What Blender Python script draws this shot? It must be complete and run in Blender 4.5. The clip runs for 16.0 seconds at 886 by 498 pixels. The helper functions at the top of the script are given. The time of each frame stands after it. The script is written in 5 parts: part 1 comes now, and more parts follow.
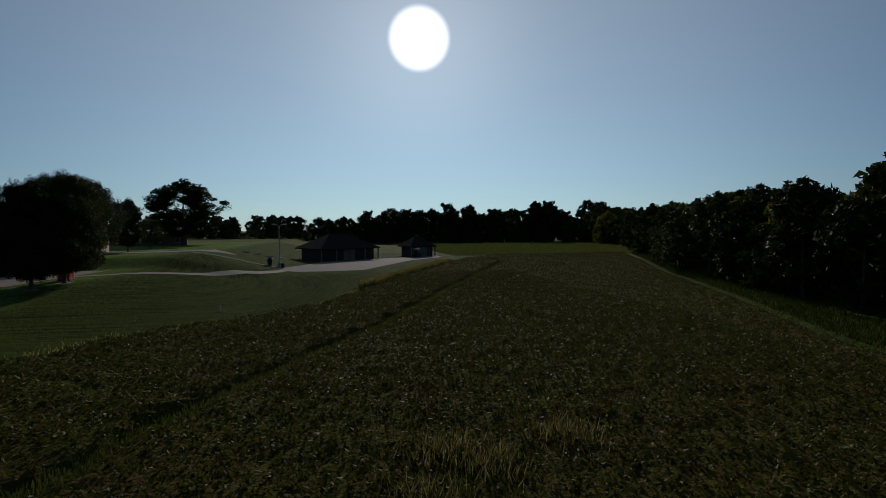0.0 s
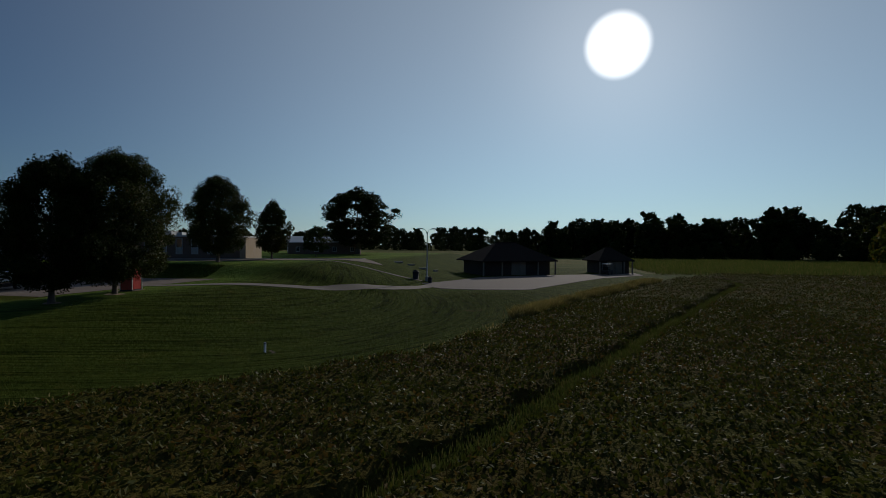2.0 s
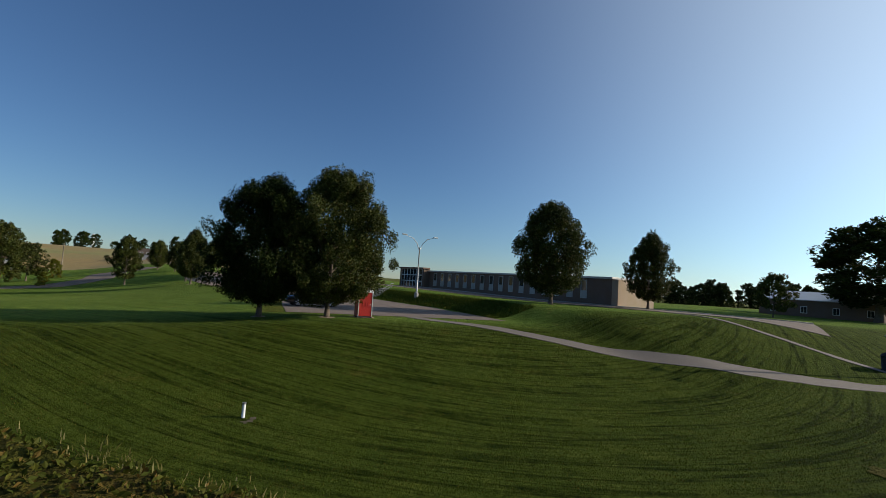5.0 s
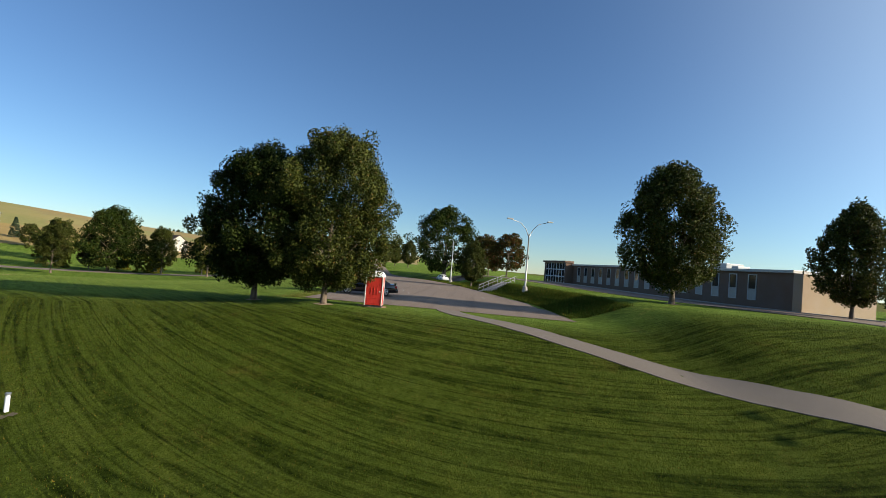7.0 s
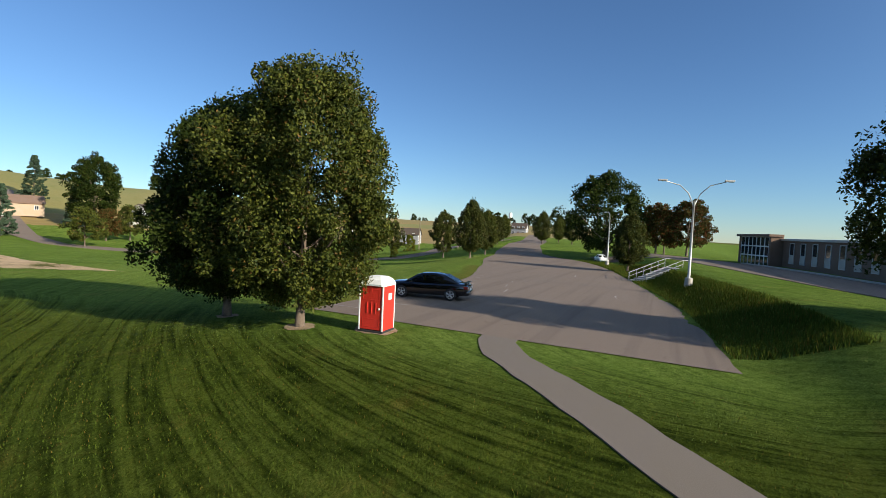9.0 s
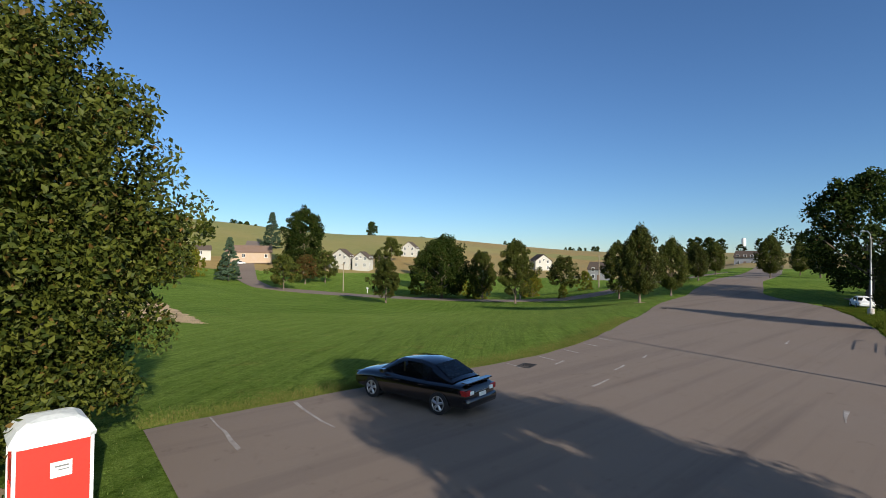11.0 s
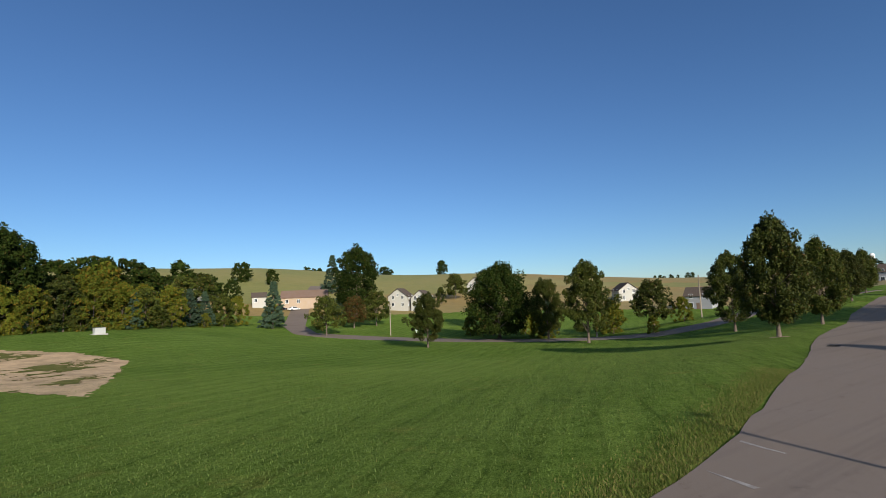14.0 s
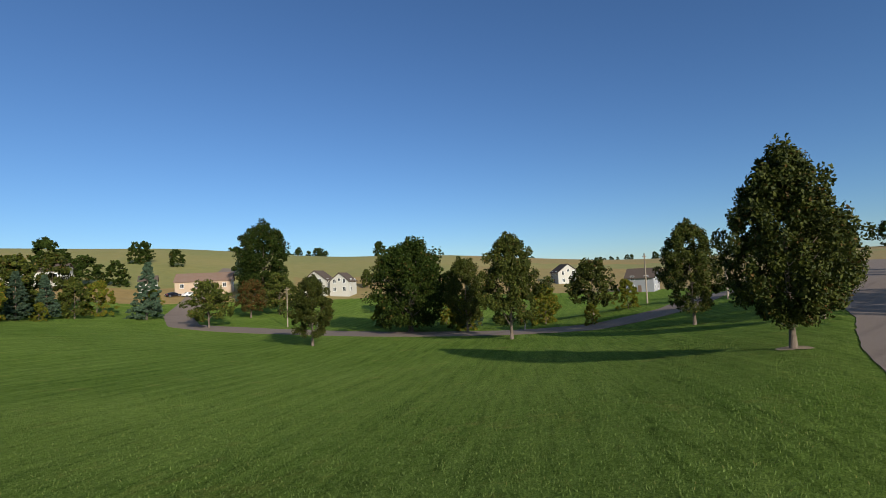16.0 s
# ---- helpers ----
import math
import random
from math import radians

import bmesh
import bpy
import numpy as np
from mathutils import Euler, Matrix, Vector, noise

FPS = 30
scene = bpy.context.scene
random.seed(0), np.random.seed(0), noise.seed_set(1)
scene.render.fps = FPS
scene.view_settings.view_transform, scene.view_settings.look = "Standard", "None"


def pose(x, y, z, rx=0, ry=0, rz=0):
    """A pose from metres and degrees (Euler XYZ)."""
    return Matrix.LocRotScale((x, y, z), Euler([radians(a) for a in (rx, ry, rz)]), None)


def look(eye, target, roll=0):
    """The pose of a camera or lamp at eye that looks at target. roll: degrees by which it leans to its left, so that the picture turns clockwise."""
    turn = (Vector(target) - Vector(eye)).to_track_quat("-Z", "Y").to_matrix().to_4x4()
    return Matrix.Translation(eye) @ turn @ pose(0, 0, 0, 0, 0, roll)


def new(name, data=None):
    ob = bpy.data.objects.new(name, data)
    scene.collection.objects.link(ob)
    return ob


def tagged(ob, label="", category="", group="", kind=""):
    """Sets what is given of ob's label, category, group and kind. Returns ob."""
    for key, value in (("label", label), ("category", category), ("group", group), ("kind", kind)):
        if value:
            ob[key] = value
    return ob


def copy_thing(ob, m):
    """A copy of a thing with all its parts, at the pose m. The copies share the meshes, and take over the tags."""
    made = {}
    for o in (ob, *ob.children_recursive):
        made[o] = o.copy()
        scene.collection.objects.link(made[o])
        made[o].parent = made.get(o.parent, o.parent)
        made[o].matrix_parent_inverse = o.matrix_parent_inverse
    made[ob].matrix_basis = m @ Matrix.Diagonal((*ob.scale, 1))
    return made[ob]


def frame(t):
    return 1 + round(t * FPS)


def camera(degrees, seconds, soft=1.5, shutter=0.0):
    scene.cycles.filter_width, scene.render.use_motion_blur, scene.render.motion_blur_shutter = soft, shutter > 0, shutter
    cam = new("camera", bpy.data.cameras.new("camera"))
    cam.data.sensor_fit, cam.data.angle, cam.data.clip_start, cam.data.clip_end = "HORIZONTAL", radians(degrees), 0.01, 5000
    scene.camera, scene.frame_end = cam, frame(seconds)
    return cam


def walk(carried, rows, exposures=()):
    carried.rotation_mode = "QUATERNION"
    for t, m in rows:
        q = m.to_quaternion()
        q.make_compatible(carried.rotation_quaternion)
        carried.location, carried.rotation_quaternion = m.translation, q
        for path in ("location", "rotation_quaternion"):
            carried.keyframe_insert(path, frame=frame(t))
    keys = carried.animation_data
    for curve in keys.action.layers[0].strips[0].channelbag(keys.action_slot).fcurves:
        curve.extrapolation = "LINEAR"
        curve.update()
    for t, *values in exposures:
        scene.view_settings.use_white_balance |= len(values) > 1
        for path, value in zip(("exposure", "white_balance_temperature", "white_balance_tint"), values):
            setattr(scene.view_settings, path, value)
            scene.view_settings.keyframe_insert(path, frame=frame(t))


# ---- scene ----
# ---- camera ----
cam = camera(84.7, 16.0, soft=0.5)
PATH = [
    (0.0, (30.23, -61.80, 5.35), (34.21, -42.21, 4.56), -0.21),
    (0.5, (31.55, -55.69, 5.21), (34.37, -35.90, 4.65), -0.24),
    (1.0, (32.78, -49.35, 4.97), (33.60, -29.38, 4.53), -0.75),
    (1.5, (33.82, -43.22, 4.61), (32.41, -23.27, 4.23), -0.56),
    (2.0, (34.76, -37.47, 4.07), (31.02, -17.83, 3.88), 0.33),
    (2.5, (35.70, -32.11, 3.58), (29.25, -13.19, 4.04), 2.53),
    (3.0, (37.41, -26.22, 3.16), (26.82, -9.26, 3.31), 3.43),
    (3.5, (39.32, -20.67, 3.12), (24.98, -6.73, 3.32), 3.45),
    (4.0, (40.47, -17.19, 3.36), (24.00, -5.85, 3.10), 3.73),
    (4.2, (40.83, -15.89, 3.44), (23.95, -5.17, 3.67), 3.77),
    (6.3, (35.33, 2.03, 2.76), (15.38, 3.26, 3.32), 4.46),
    (6.5, (34.73, 3.14, 2.87), (14.75, 4.03, 3.22), 4.64),
    (7.0, (33.13, 5.51, 3.02), (13.17, 4.45, 3.72), 4.76),
    (7.5, (30.23, 7.00, 3.16), (10.72, 2.74, 4.34), 3.65),
    (8.0, (26.30, 8.77, 3.49), (6.98, 3.68, 4.30), 3.88),
    (8.2, (24.72, 9.48, 3.65), (5.42, 4.23, 3.74), 3.96),
    (10.3, (7.18, 11.04, 5.52), (-8.66, -1.18, 5.39), 1.52),
    (10.5, (5.31, 10.89, 5.47), (-10.42, -1.45, 5.40), 1.72),
    (11.0, (0.47, 11.15, 5.37), (-12.74, -3.86, 5.70), 0.65),
    (11.5, (-2.23, 11.49, 6.14), (-13.49, -4.99, 7.37), 1.08),
    (12.0, (-5.76, 10.92, 6.30), (-16.41, -5.95, 7.65), -0.34),
    (12.5, (-8.89, 7.85, 5.54), (-19.52, -8.91, 8.05), -4.37),
    (13.0, (-11.70, 4.91, 5.02), (-22.14, -12.07, 6.62), -2.58),
    (13.5, (-14.08, 2.42, 4.53), (-24.54, -14.54, 6.25), -2.46),
    (14.0, (-16.63, -0.04, 3.99), (-27.20, -16.90, 5.99), -2.35),
    (14.5, (-21.16, -3.65, 3.50), (-33.24, -19.45, 5.61), -0.84),
    (15.0, (-25.97, -7.46, 3.18), (-39.60, -21.81, 6.12), -0.55),
    (15.5, (-30.16, -9.78, 3.31), (-43.16, -24.85, 5.25), -2.39),
    (16.0, (-33.89, -11.84, 3.82), (-46.21, -27.56, 5.02), -2.57),
]
walk(cam, [(t, look(eye, target, roll)) for t, eye, target, roll in PATH],
     [(0.0, -1.5, 6500, 10), (2.0, -1.55, 6550, 10), (3.0, -1.35, 6650, 10), (3.5, -1.05, 6750, 10), (4.2, -0.28, 6850, 10), (6.3, 0.18, 6950, 10), (6.6, 0.36, 7050, 10),
      (7.0, 0.68, 7300, 9), (8.2, 0.62, 7050, 9), (10.5, 0.6, 6750, 10), (11.0, 0.4, 6650, 10), (11.5, 0.37, 6600, 10), (12.0, 0.18, 6550, 10), (12.5, 0.2, 6550, 10), (16.0, 0.18, 6600, 10)])

# ---- sky, sun ----
SUN_EL, SUN_AZ = 21.1, 8.8          # degrees up; degrees from +y towards +x
sx, sy, sz = (math.sin(radians(SUN_AZ)) * math.cos(radians(SUN_EL)), math.cos(radians(SUN_AZ)) * math.cos(radians(SUN_EL)), math.sin(radians(SUN_EL)))
world = bpy.data.worlds.new("world")
scene.world = world
world.use_nodes = True
wn, wl = world.node_tree.nodes, world.node_tree.links
wn.clear()
sky = wn.new("ShaderNodeTexSky")
sky.sky_type, sky.sun_disc = 'NISHITA', False
sky.sun_elevation, sky.sun_rotation = radians(SUN_EL), radians(SUN_AZ)
sky.air_density, sky.dust_density, sky.ozone_density, sky.altitude = 1.0, 0.0, 5.0, 200
# the sun's own bright patch and the haze round it
tc = wn.new("ShaderNodeTexCoord")
dot = wn.new("ShaderNodeVectorMath"); dot.operation = 'DOT_PRODUCT'
dot.inputs[1].default_value = (sx, sy, sz)
norm = wn.new("ShaderNodeVectorMath"); norm.operation = 'NORMALIZE'
wl.new(tc.outputs["Generated"], norm.inputs[0]); wl.new(norm.outputs[0], dot.inputs[0])
ramp = wn.new("ShaderNodeMapRange"); ramp.interpolation_type = 'SMOOTHSTEP'
ramp.inputs[1].default_value, ramp.inputs[2].default_value = math.cos(radians(3.6)), math.cos(radians(2.4))
ramp.inputs[3].default_value, ramp.inputs[4].default_value = 0.0, 30.0
wl.new(dot.outputs["Value"], ramp.inputs[0])
pw = wn.new("ShaderNodeMath"); pw.operation = 'POWER'; pw.use_clamp = True
wl.new(dot.outputs["Value"], pw.inputs[0]); pw.inputs[1].default_value = 60.0
ms = wn.new("ShaderNodeMath"); ms.operation = 'MULTIPLY_ADD'
wl.new(pw.outputs[0], ms.inputs[0]); ms.inputs[1].default_value = 5.0
wide = wn.new("ShaderNodeMath"); wide.operation = 'POWER'; wide.use_clamp = True
cl = wn.new("ShaderNodeMath"); cl.operation = 'MAXIMUM'; cl.inputs[1].default_value = 0.0
wl.new(dot.outputs["Value"], cl.inputs[0]); wl.new(cl.outputs[0], wide.inputs[0]); wide.inputs[1].default_value = 3.2
wa = wn.new("ShaderNodeMath"); wa.operation = 'MULTIPLY_ADD'; wa.inputs[1].default_value = 8.5
wl.new(wide.outputs[0], wa.inputs[0]); wa.inputs[2].default_value = 0.0
# pale haze low over the sunward horizon
sp = wn.new("ShaderNodeSeparateXYZ"); wl.new(norm.outputs[0], sp.inputs[0])
lowz = wn.new("ShaderNodeMapRange"); lowz.inputs[1].default_value, lowz.inputs[2].default_value = 0.0, 0.55
lowz.inputs[3].default_value, lowz.inputs[4].default_value = 1.0, 0.0
wl.new(sp.outputs[2], lowz.inputs[0])
lp = wn.new("ShaderNodeMath"); lp.operation = 'POWER'; wl.new(lowz.outputs[0], lp.inputs[0]); lp.inputs[1].default_value = 2.0
lm = wn.new("ShaderNodeMath"); lm.operation = 'MULTIPLY'; wl.new(lp.outputs[0], lm.inputs[0]); wl.new(wide.outputs[0], lm.inputs[1])
ls = wn.new("ShaderNodeVectorMath"); ls.operation = 'SCALE'; ls.inputs[0].default_value = (3.6, 6.4, 6.4)
wl.new(lm.outputs[0], ls.inputs["Scale"])
wl.new(ramp.outputs[0], ms.inputs[2])
haze = wn.new("ShaderNodeVectorMath"); haze.operation = 'SCALE'; haze.inputs[0].default_value = (0.93, 1.07, 1.06)
wl.new(wa.outputs[0], haze.inputs["Scale"])
both = wn.new("ShaderNodeVectorMath"); both.operation = 'ADD'
hz = wn.new("ShaderNodeVectorMath"); hz.operation = 'ADD'
wl.new(haze.outputs[0], hz.inputs[0]); wl.new(ls.outputs[0], hz.inputs[1])
wl.new(hz.outputs[0], both.inputs[0])
glow = wn.new("ShaderNodeMix"); glow.data_type = 'RGBA'; glow.blend_type = 'ADD'
glow.inputs[0].default_value = 1.0
sc = wn.new("ShaderNodeVectorMath"); sc.operation = 'SCALE'; sc.inputs[0].default_value = (1.0, 0.98, 0.95)
wl.new(ms.outputs[0], sc.inputs["Scale"])
tint = wn.new("ShaderNodeMix"); tint.data_type, tint.blend_type = 'RGBA', 'MULTIPLY'
tint.inputs[0].default_value = 1.0
tint.inputs[7].default_value = (0.82, 0.97, 1.12, 1)
wl.new(sky.outputs[0], tint.inputs[6]); wl.new(tint.outputs[2], glow.inputs[6]); wl.new(sc.outputs[0], both.inputs[1]); wl.new(both.outputs[0], glow.inputs[7])
bg = wn.new("ShaderNodeBackground"); bg.inputs[1].default_value = 0.085
out = wn.new("ShaderNodeOutputWorld")
wl.new(glow.outputs[2], bg.inputs[0]); wl.new(bg.outputs[0], out.inputs[0])
sun = new("sun", bpy.data.lights.new("sun", 'SUN'))
sun.data.energy, sun.data.angle, sun.data.color = 5.0, radians(0.53), (1.0, 0.93, 0.82)
sun.matrix_world = look((sx * 100, sy * 100, sz * 100), (0, 0, 0))

# ---- materials ----
def nodes_of(name):
    m = bpy.data.materials.new(name)
    m.use_nodes = True
    nt = m.node_tree
    return m, nt.nodes, nt.links, nt.nodes["Principled BSDF"]


def mixed(n, l, kind, fac, a, b):
    x = n.new("ShaderNodeMix"); x.data_type = 'RGBA'; x.blend_type = kind
    for sock, v in ((0, fac), (6, a), (7, b)):
        if isinstance(v, (int, float)): x.inputs[sock].default_value = v
        elif isinstance(v, tuple): x.inputs[sock].default_value = (*v, 1)
        else: l.new(v, x.inputs[sock])
    return x.outputs[2]


def noise_of(n, l, scale, detail=4.0, rough=0.6, vec=None, lo=0.3, hi=0.7):
    t = n.new("ShaderNodeTexNoise")
    t.inputs["Scale"].default_value, t.inputs["Detail"].default_value, t.inputs["Roughness"].default_value = scale, detail, rough
    if vec is None:
        c = n.new("ShaderNodeTexCoord"); vec = c.outputs["Object"]
    l.new(vec, t.inputs["Vector"])
    r = n.new("ShaderNodeMapRange"); r.inputs[1].default_value, r.inputs[2].default_value = lo, hi
    l.new(t.outputs[0], r.inputs[0])
    return r.outputs[0]


def surface(name, a, b, c=None, fine=20.0, broad=1.5, rough=0.8, bump=0.3, metal=0.0, dist=0.02, spec=0.5, vary=0.0):
    """Two-scale surface: colours a and b at the fine scale, c in broad stains."""
    m, n, l, p = nodes_of(name)
    f = noise_of(n, l, fine)
    col = mixed(n, l, 'MIX', f, a, b)
    if c:
        col = mixed(n, l, 'MIX', noise_of(n, l, broad, lo=0.42, hi=0.68), col, c)
    if vary:
        oi = n.new("ShaderNodeObjectInfo"); hs = n.new("ShaderNodeHueSaturation")
        mr = n.new("ShaderNodeMapRange"); mr.inputs[3].default_value, mr.inputs[4].default_value = 1 - vary, 1 + vary
        l.new(oi.outputs["Random"], mr.inputs[0]); l.new(mr.outputs[0], hs.inputs["Value"]); l.new(col, hs.inputs["Color"])
        col = hs.outputs[0]
    l.new(col, p.inputs["Base Color"])
    p.inputs["Roughness"].default_value, p.inputs["Metallic"].default_value = rough, metal
    p.inputs["Specular IOR Level"].default_value = spec
    if bump:
        bn = n.new("ShaderNodeBump"); bn.inputs["Strength"].default_value, bn.inputs["Distance"].default_value = bump, dist
        l.new(f, bn.inputs["Height"]); l.new(bn.outputs[0], p.inputs["Normal"])
    return m


def leaf_mat(name, a, b, c, share=0.12, trans=0.35, rough=0.65, spec=0.08):
    """Foliage: each leaf takes a shade of its own, some turning to colour c; light passes through."""
    m, n, l, p = nodes_of(name)
    g = n.new("ShaderNodeNewGeometry")
    col = mixed(n, l, 'MIX', g.outputs["Random Per Island"], a, b)
    st = n.new("ShaderNodeMapRange"); st.inputs[1].default_value, st.inputs[2].default_value = 1 - share, 1 - share + 0.02
    ml = n.new("ShaderNodeMath"); ml.operation = 'MULTIPLY'; ml.inputs[1].default_value = 7.31
    fr = n.new("ShaderNodeMath"); fr.operation = 'FRACT'
    l.new(g.outputs["Random Per Island"], ml.inputs[0]); l.new(ml.outputs[0], fr.inputs[0]); l.new(fr.outputs[0], st.inputs[0])
    col = mixed(n, l, 'MIX', st.outputs[0], col, c)
    br = noise_of(n, l, 0.5, 2.0)
    col = mixed(n, l, 'MULTIPLY', br, col, (0.75, 0.8, 0.7))
    oi = n.new("ShaderNodeObjectInfo"); hs = n.new("ShaderNodeHueSaturation")
    mr = n.new("ShaderNodeMapRange"); mr.inputs[3].default_value, mr.inputs[4].default_value = 0.75, 1.2
    l.new(oi.outputs["Random"], mr.inputs[0]); l.new(mr.outputs[0], hs.inputs["Value"]); l.new(col, hs.inputs["Color"])
    l.new(hs.outputs[0], p.inputs["Base Color"])
    p.inputs["Roughness"].default_value = rough
    p.inputs["Specular IOR Level"].default_value = spec
    tr = n.new("ShaderNodeBsdfTranslucent"); l.new(hs.outputs[0], tr.inputs[0])
    mx = n.new("ShaderNodeMixShader"); mx.inputs[0].default_value = trans
    o = n["Material Output"]
    l.new(p.outputs[0], mx.inputs[1]); l.new(tr.outputs[0], mx.inputs[2]); l.new(mx.outputs[0], o.inputs[0])
    return m


def plain(name, col, rough=0.5, metal=0.0, spec=0.5, coat=0.0):
    m, n, l, p = nodes_of(name)
    f = noise_of(n, l, 9.0)
    l.new(mixed(n, l, 'MIX', f, col, tuple(v * 0.82 for v in col)), p.inputs["Base Color"])
    r = n.new("ShaderNodeMapRange"); r.inputs[3].default_value, r.inputs[4].default_value = rough * 0.85, min(1, rough * 1.15)
    l.new(f, r.inputs[0]); l.new(r.outputs[0], p.inputs["Roughness"])
    p.inputs["Metallic"].default_value, p.inputs["Specular IOR Level"].default_value = metal, spec
    p.inputs["Coat Weight"].default_value = coat
    return m


def grass_mat(name, a, b, dry, stripe=0.15):
    """Mown lawn: blades, patches, dry spots and mower stripes."""
    m, n, l, p = nodes_of(name)
    tc = n.new("ShaderNodeTexCoord")
    fine = noise_of(n, l, 9.0, 6.0, 0.75, tc.outputs["Object"], 0.3, 0.7)
    col = mixed(n, l, 'MIX', fine, a, b)
    col = mixed(n, l, 'MULTIPLY', noise_of(n, l, 0.09, 4.0, 0.6, tc.outputs["Object"], 0.35, 0.7), col, (0.78, 0.84, 0.72))
    col = mixed(n, l, 'MIX', noise_of(n, l, 0.35, 5.0, 0.7, tc.outputs["Object"], 0.58, 0.8), col, dry)
    mp = n.new("ShaderNodeMapping"); mp.inputs["Rotation"].default_value = (0, 0, radians(54))
    l.new(tc.outputs["Object"], mp.inputs[0])
    wv = n.new("ShaderNodeTexWave"); wv.wave_type, wv.bands_direction = 'BANDS', 'X'
    wv.inputs["Scale"].default_value, wv.inputs["Distortion"].default_value = 0.14, 1.3
    wv.inputs["Detail"].default_value, wv.inputs["Detail Scale"].default_value = 2.0, 0.25
    l.new(mp.outputs[0], wv.inputs["Vector"])
    ws = n.new("ShaderNodeMath"); ws.operation = 'MULTIPLY'; ws.inputs[1].default_value = stripe * 4
    wg = n.new("ShaderNodeMath"); wg.operation = 'MULTIPLY'
    l.new(wv.outputs["Fac"], wg.inputs[0]); l.new(noise_of(n, l, 0.06, 3.0, 0.6, tc.outputs["Object"], 0.3, 0.65), wg.inputs[1])
    l.new(wg.outputs[0], ws.inputs[0])
    col = mixed(n, l, 'MULTIPLY', ws.outputs[0], col, (0.62, 0.72, 0.6))
    # thin mower tracks: curved round the east slope, straight over the valley lawn
    sep = n.new("ShaderNodeSeparateXYZ"); l.new(tc.outputs["Object"], sep.inputs[0])

    def calc(op, a, b, c=0.0):
        k = n.new("ShaderNodeMath"); k.operation = op
        for i, v in enumerate((a, b, c)):
            if isinstance(v, (int, float)): k.inputs[i].default_value = v
            else: l.new(v, k.inputs[i])
        return k.outputs[0]

    X, Y = sep.outputs[0], sep.outputs[1]
    s1 = calc('SUBTRACT', X, calc('MULTIPLY', Y, calc('MULTIPLY_ADD', Y, -0.0185, 0.47)))
    s2 = calc('MULTIPLY_ADD', X, 0.68, calc('MULTIPLY', Y, -0.74))
    a2 = calc('MULTIPLY_ADD', X, 0.74, calc('MULTIPLY', Y, 0.68))
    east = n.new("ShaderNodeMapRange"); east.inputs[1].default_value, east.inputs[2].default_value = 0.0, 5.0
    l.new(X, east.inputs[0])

    def blend(a, b):
        k = n.new("ShaderNodeMix"); l.new(east.outputs[0], k.inputs[0]); l.new(a, k.inputs[2]); l.new(b, k.inputs[3])
        return k.outputs[0]

    cv = n.new("ShaderNodeCombineXYZ")
    l.new(calc('MULTIPLY', blend(s2, s1), 0.55), cv.inputs[0]); l.new(calc('MULTIPLY', blend(a2, Y), 0.035), cv.inputs[1])
    # slope browner than valley lawn, plus shade among its blades put into the colour
    slope_shade = mixed(n, l, 'MIX', noise_of(n, l, 0.5, 5.0, 0.7, tc.outputs["Object"], 0.35, 0.7), (0.46, 0.43, 0.37), (0.56, 0.48, 0.38))
    col = mixed(n, l, 'MULTIPLY', east.outputs[0], col, slope_shade)
    col = mixed(n, l, 'MULTIPLY', noise_of(n, l, 2.4, 8.0, 0.85, tc.outputs["Object"], 0.44, 0.62), col, (0.56, 0.62, 0.5))
    col = mixed(n, l, 'MULTIPLY', noise_of(n, l, 16.0, 5.0, 0.8, tc.outputs["Object"], 0.45, 0.6), col, (0.6, 0.66, 0.5))
    col = mixed(n, l, 'MULTIPLY', 1.0, col, (1.86, 1.78, 1.55))
    for scale, wid, dark in ((1.25, 0.040, 0.5), (3.1, 0.06, 0.25)):
        t = n.new("ShaderNodeTexNoise"); t.inputs["Scale"].default_value, t.inputs["Detail"].default_value = scale, 2.0
        l.new(cv.outputs[0], t.inputs["Vector"])
        rd = n.new("ShaderNodeMapRange"); rd.inputs[1].default_value, rd.inputs[2].default_value = 0.0, wid
        rd.inputs[3].default_value, rd.inputs[4].default_value = 1.0, 0.0
        l.new(calc('ABSOLUTE', calc('SUBTRACT', t.outputs[0], 0.5), 0.0), rd.inputs[0])
        amt = calc('MULTIPLY', rd.outputs[0], calc('MULTIPLY_ADD', noise_of(n, l, 1.1, 4.0, 0.7, tc.outputs["Object"], 0.3, 0.6), 0.75, 0.25))
        amt = calc('MULTIPLY', amt, calc('MULTIPLY_ADD', east.outputs[0], dark + 0.1, 0.36))
        col = mixed(n, l, 'MULTIPLY', amt, col, (0.22, 0.28, 0.2))
    l.new(col, p.inputs["Base Color"])
    p.inputs["Roughness"].default_value = 0.95
    p.inputs["Specular IOR Level"].default_value = 0.02
    bn = n.new("ShaderNodeBump"); bn.inputs["Strength"].default_value, bn.inputs["Distance"].default_value = 0.9, 0.09
    l.new(noise_of(n, l, 14.0, 6.0, 0.8, tc.outputs["Object"], 0.2, 0.8), bn.inputs["Height"]); l.new(bn.outputs[0], p.inputs["Normal"])
    return m


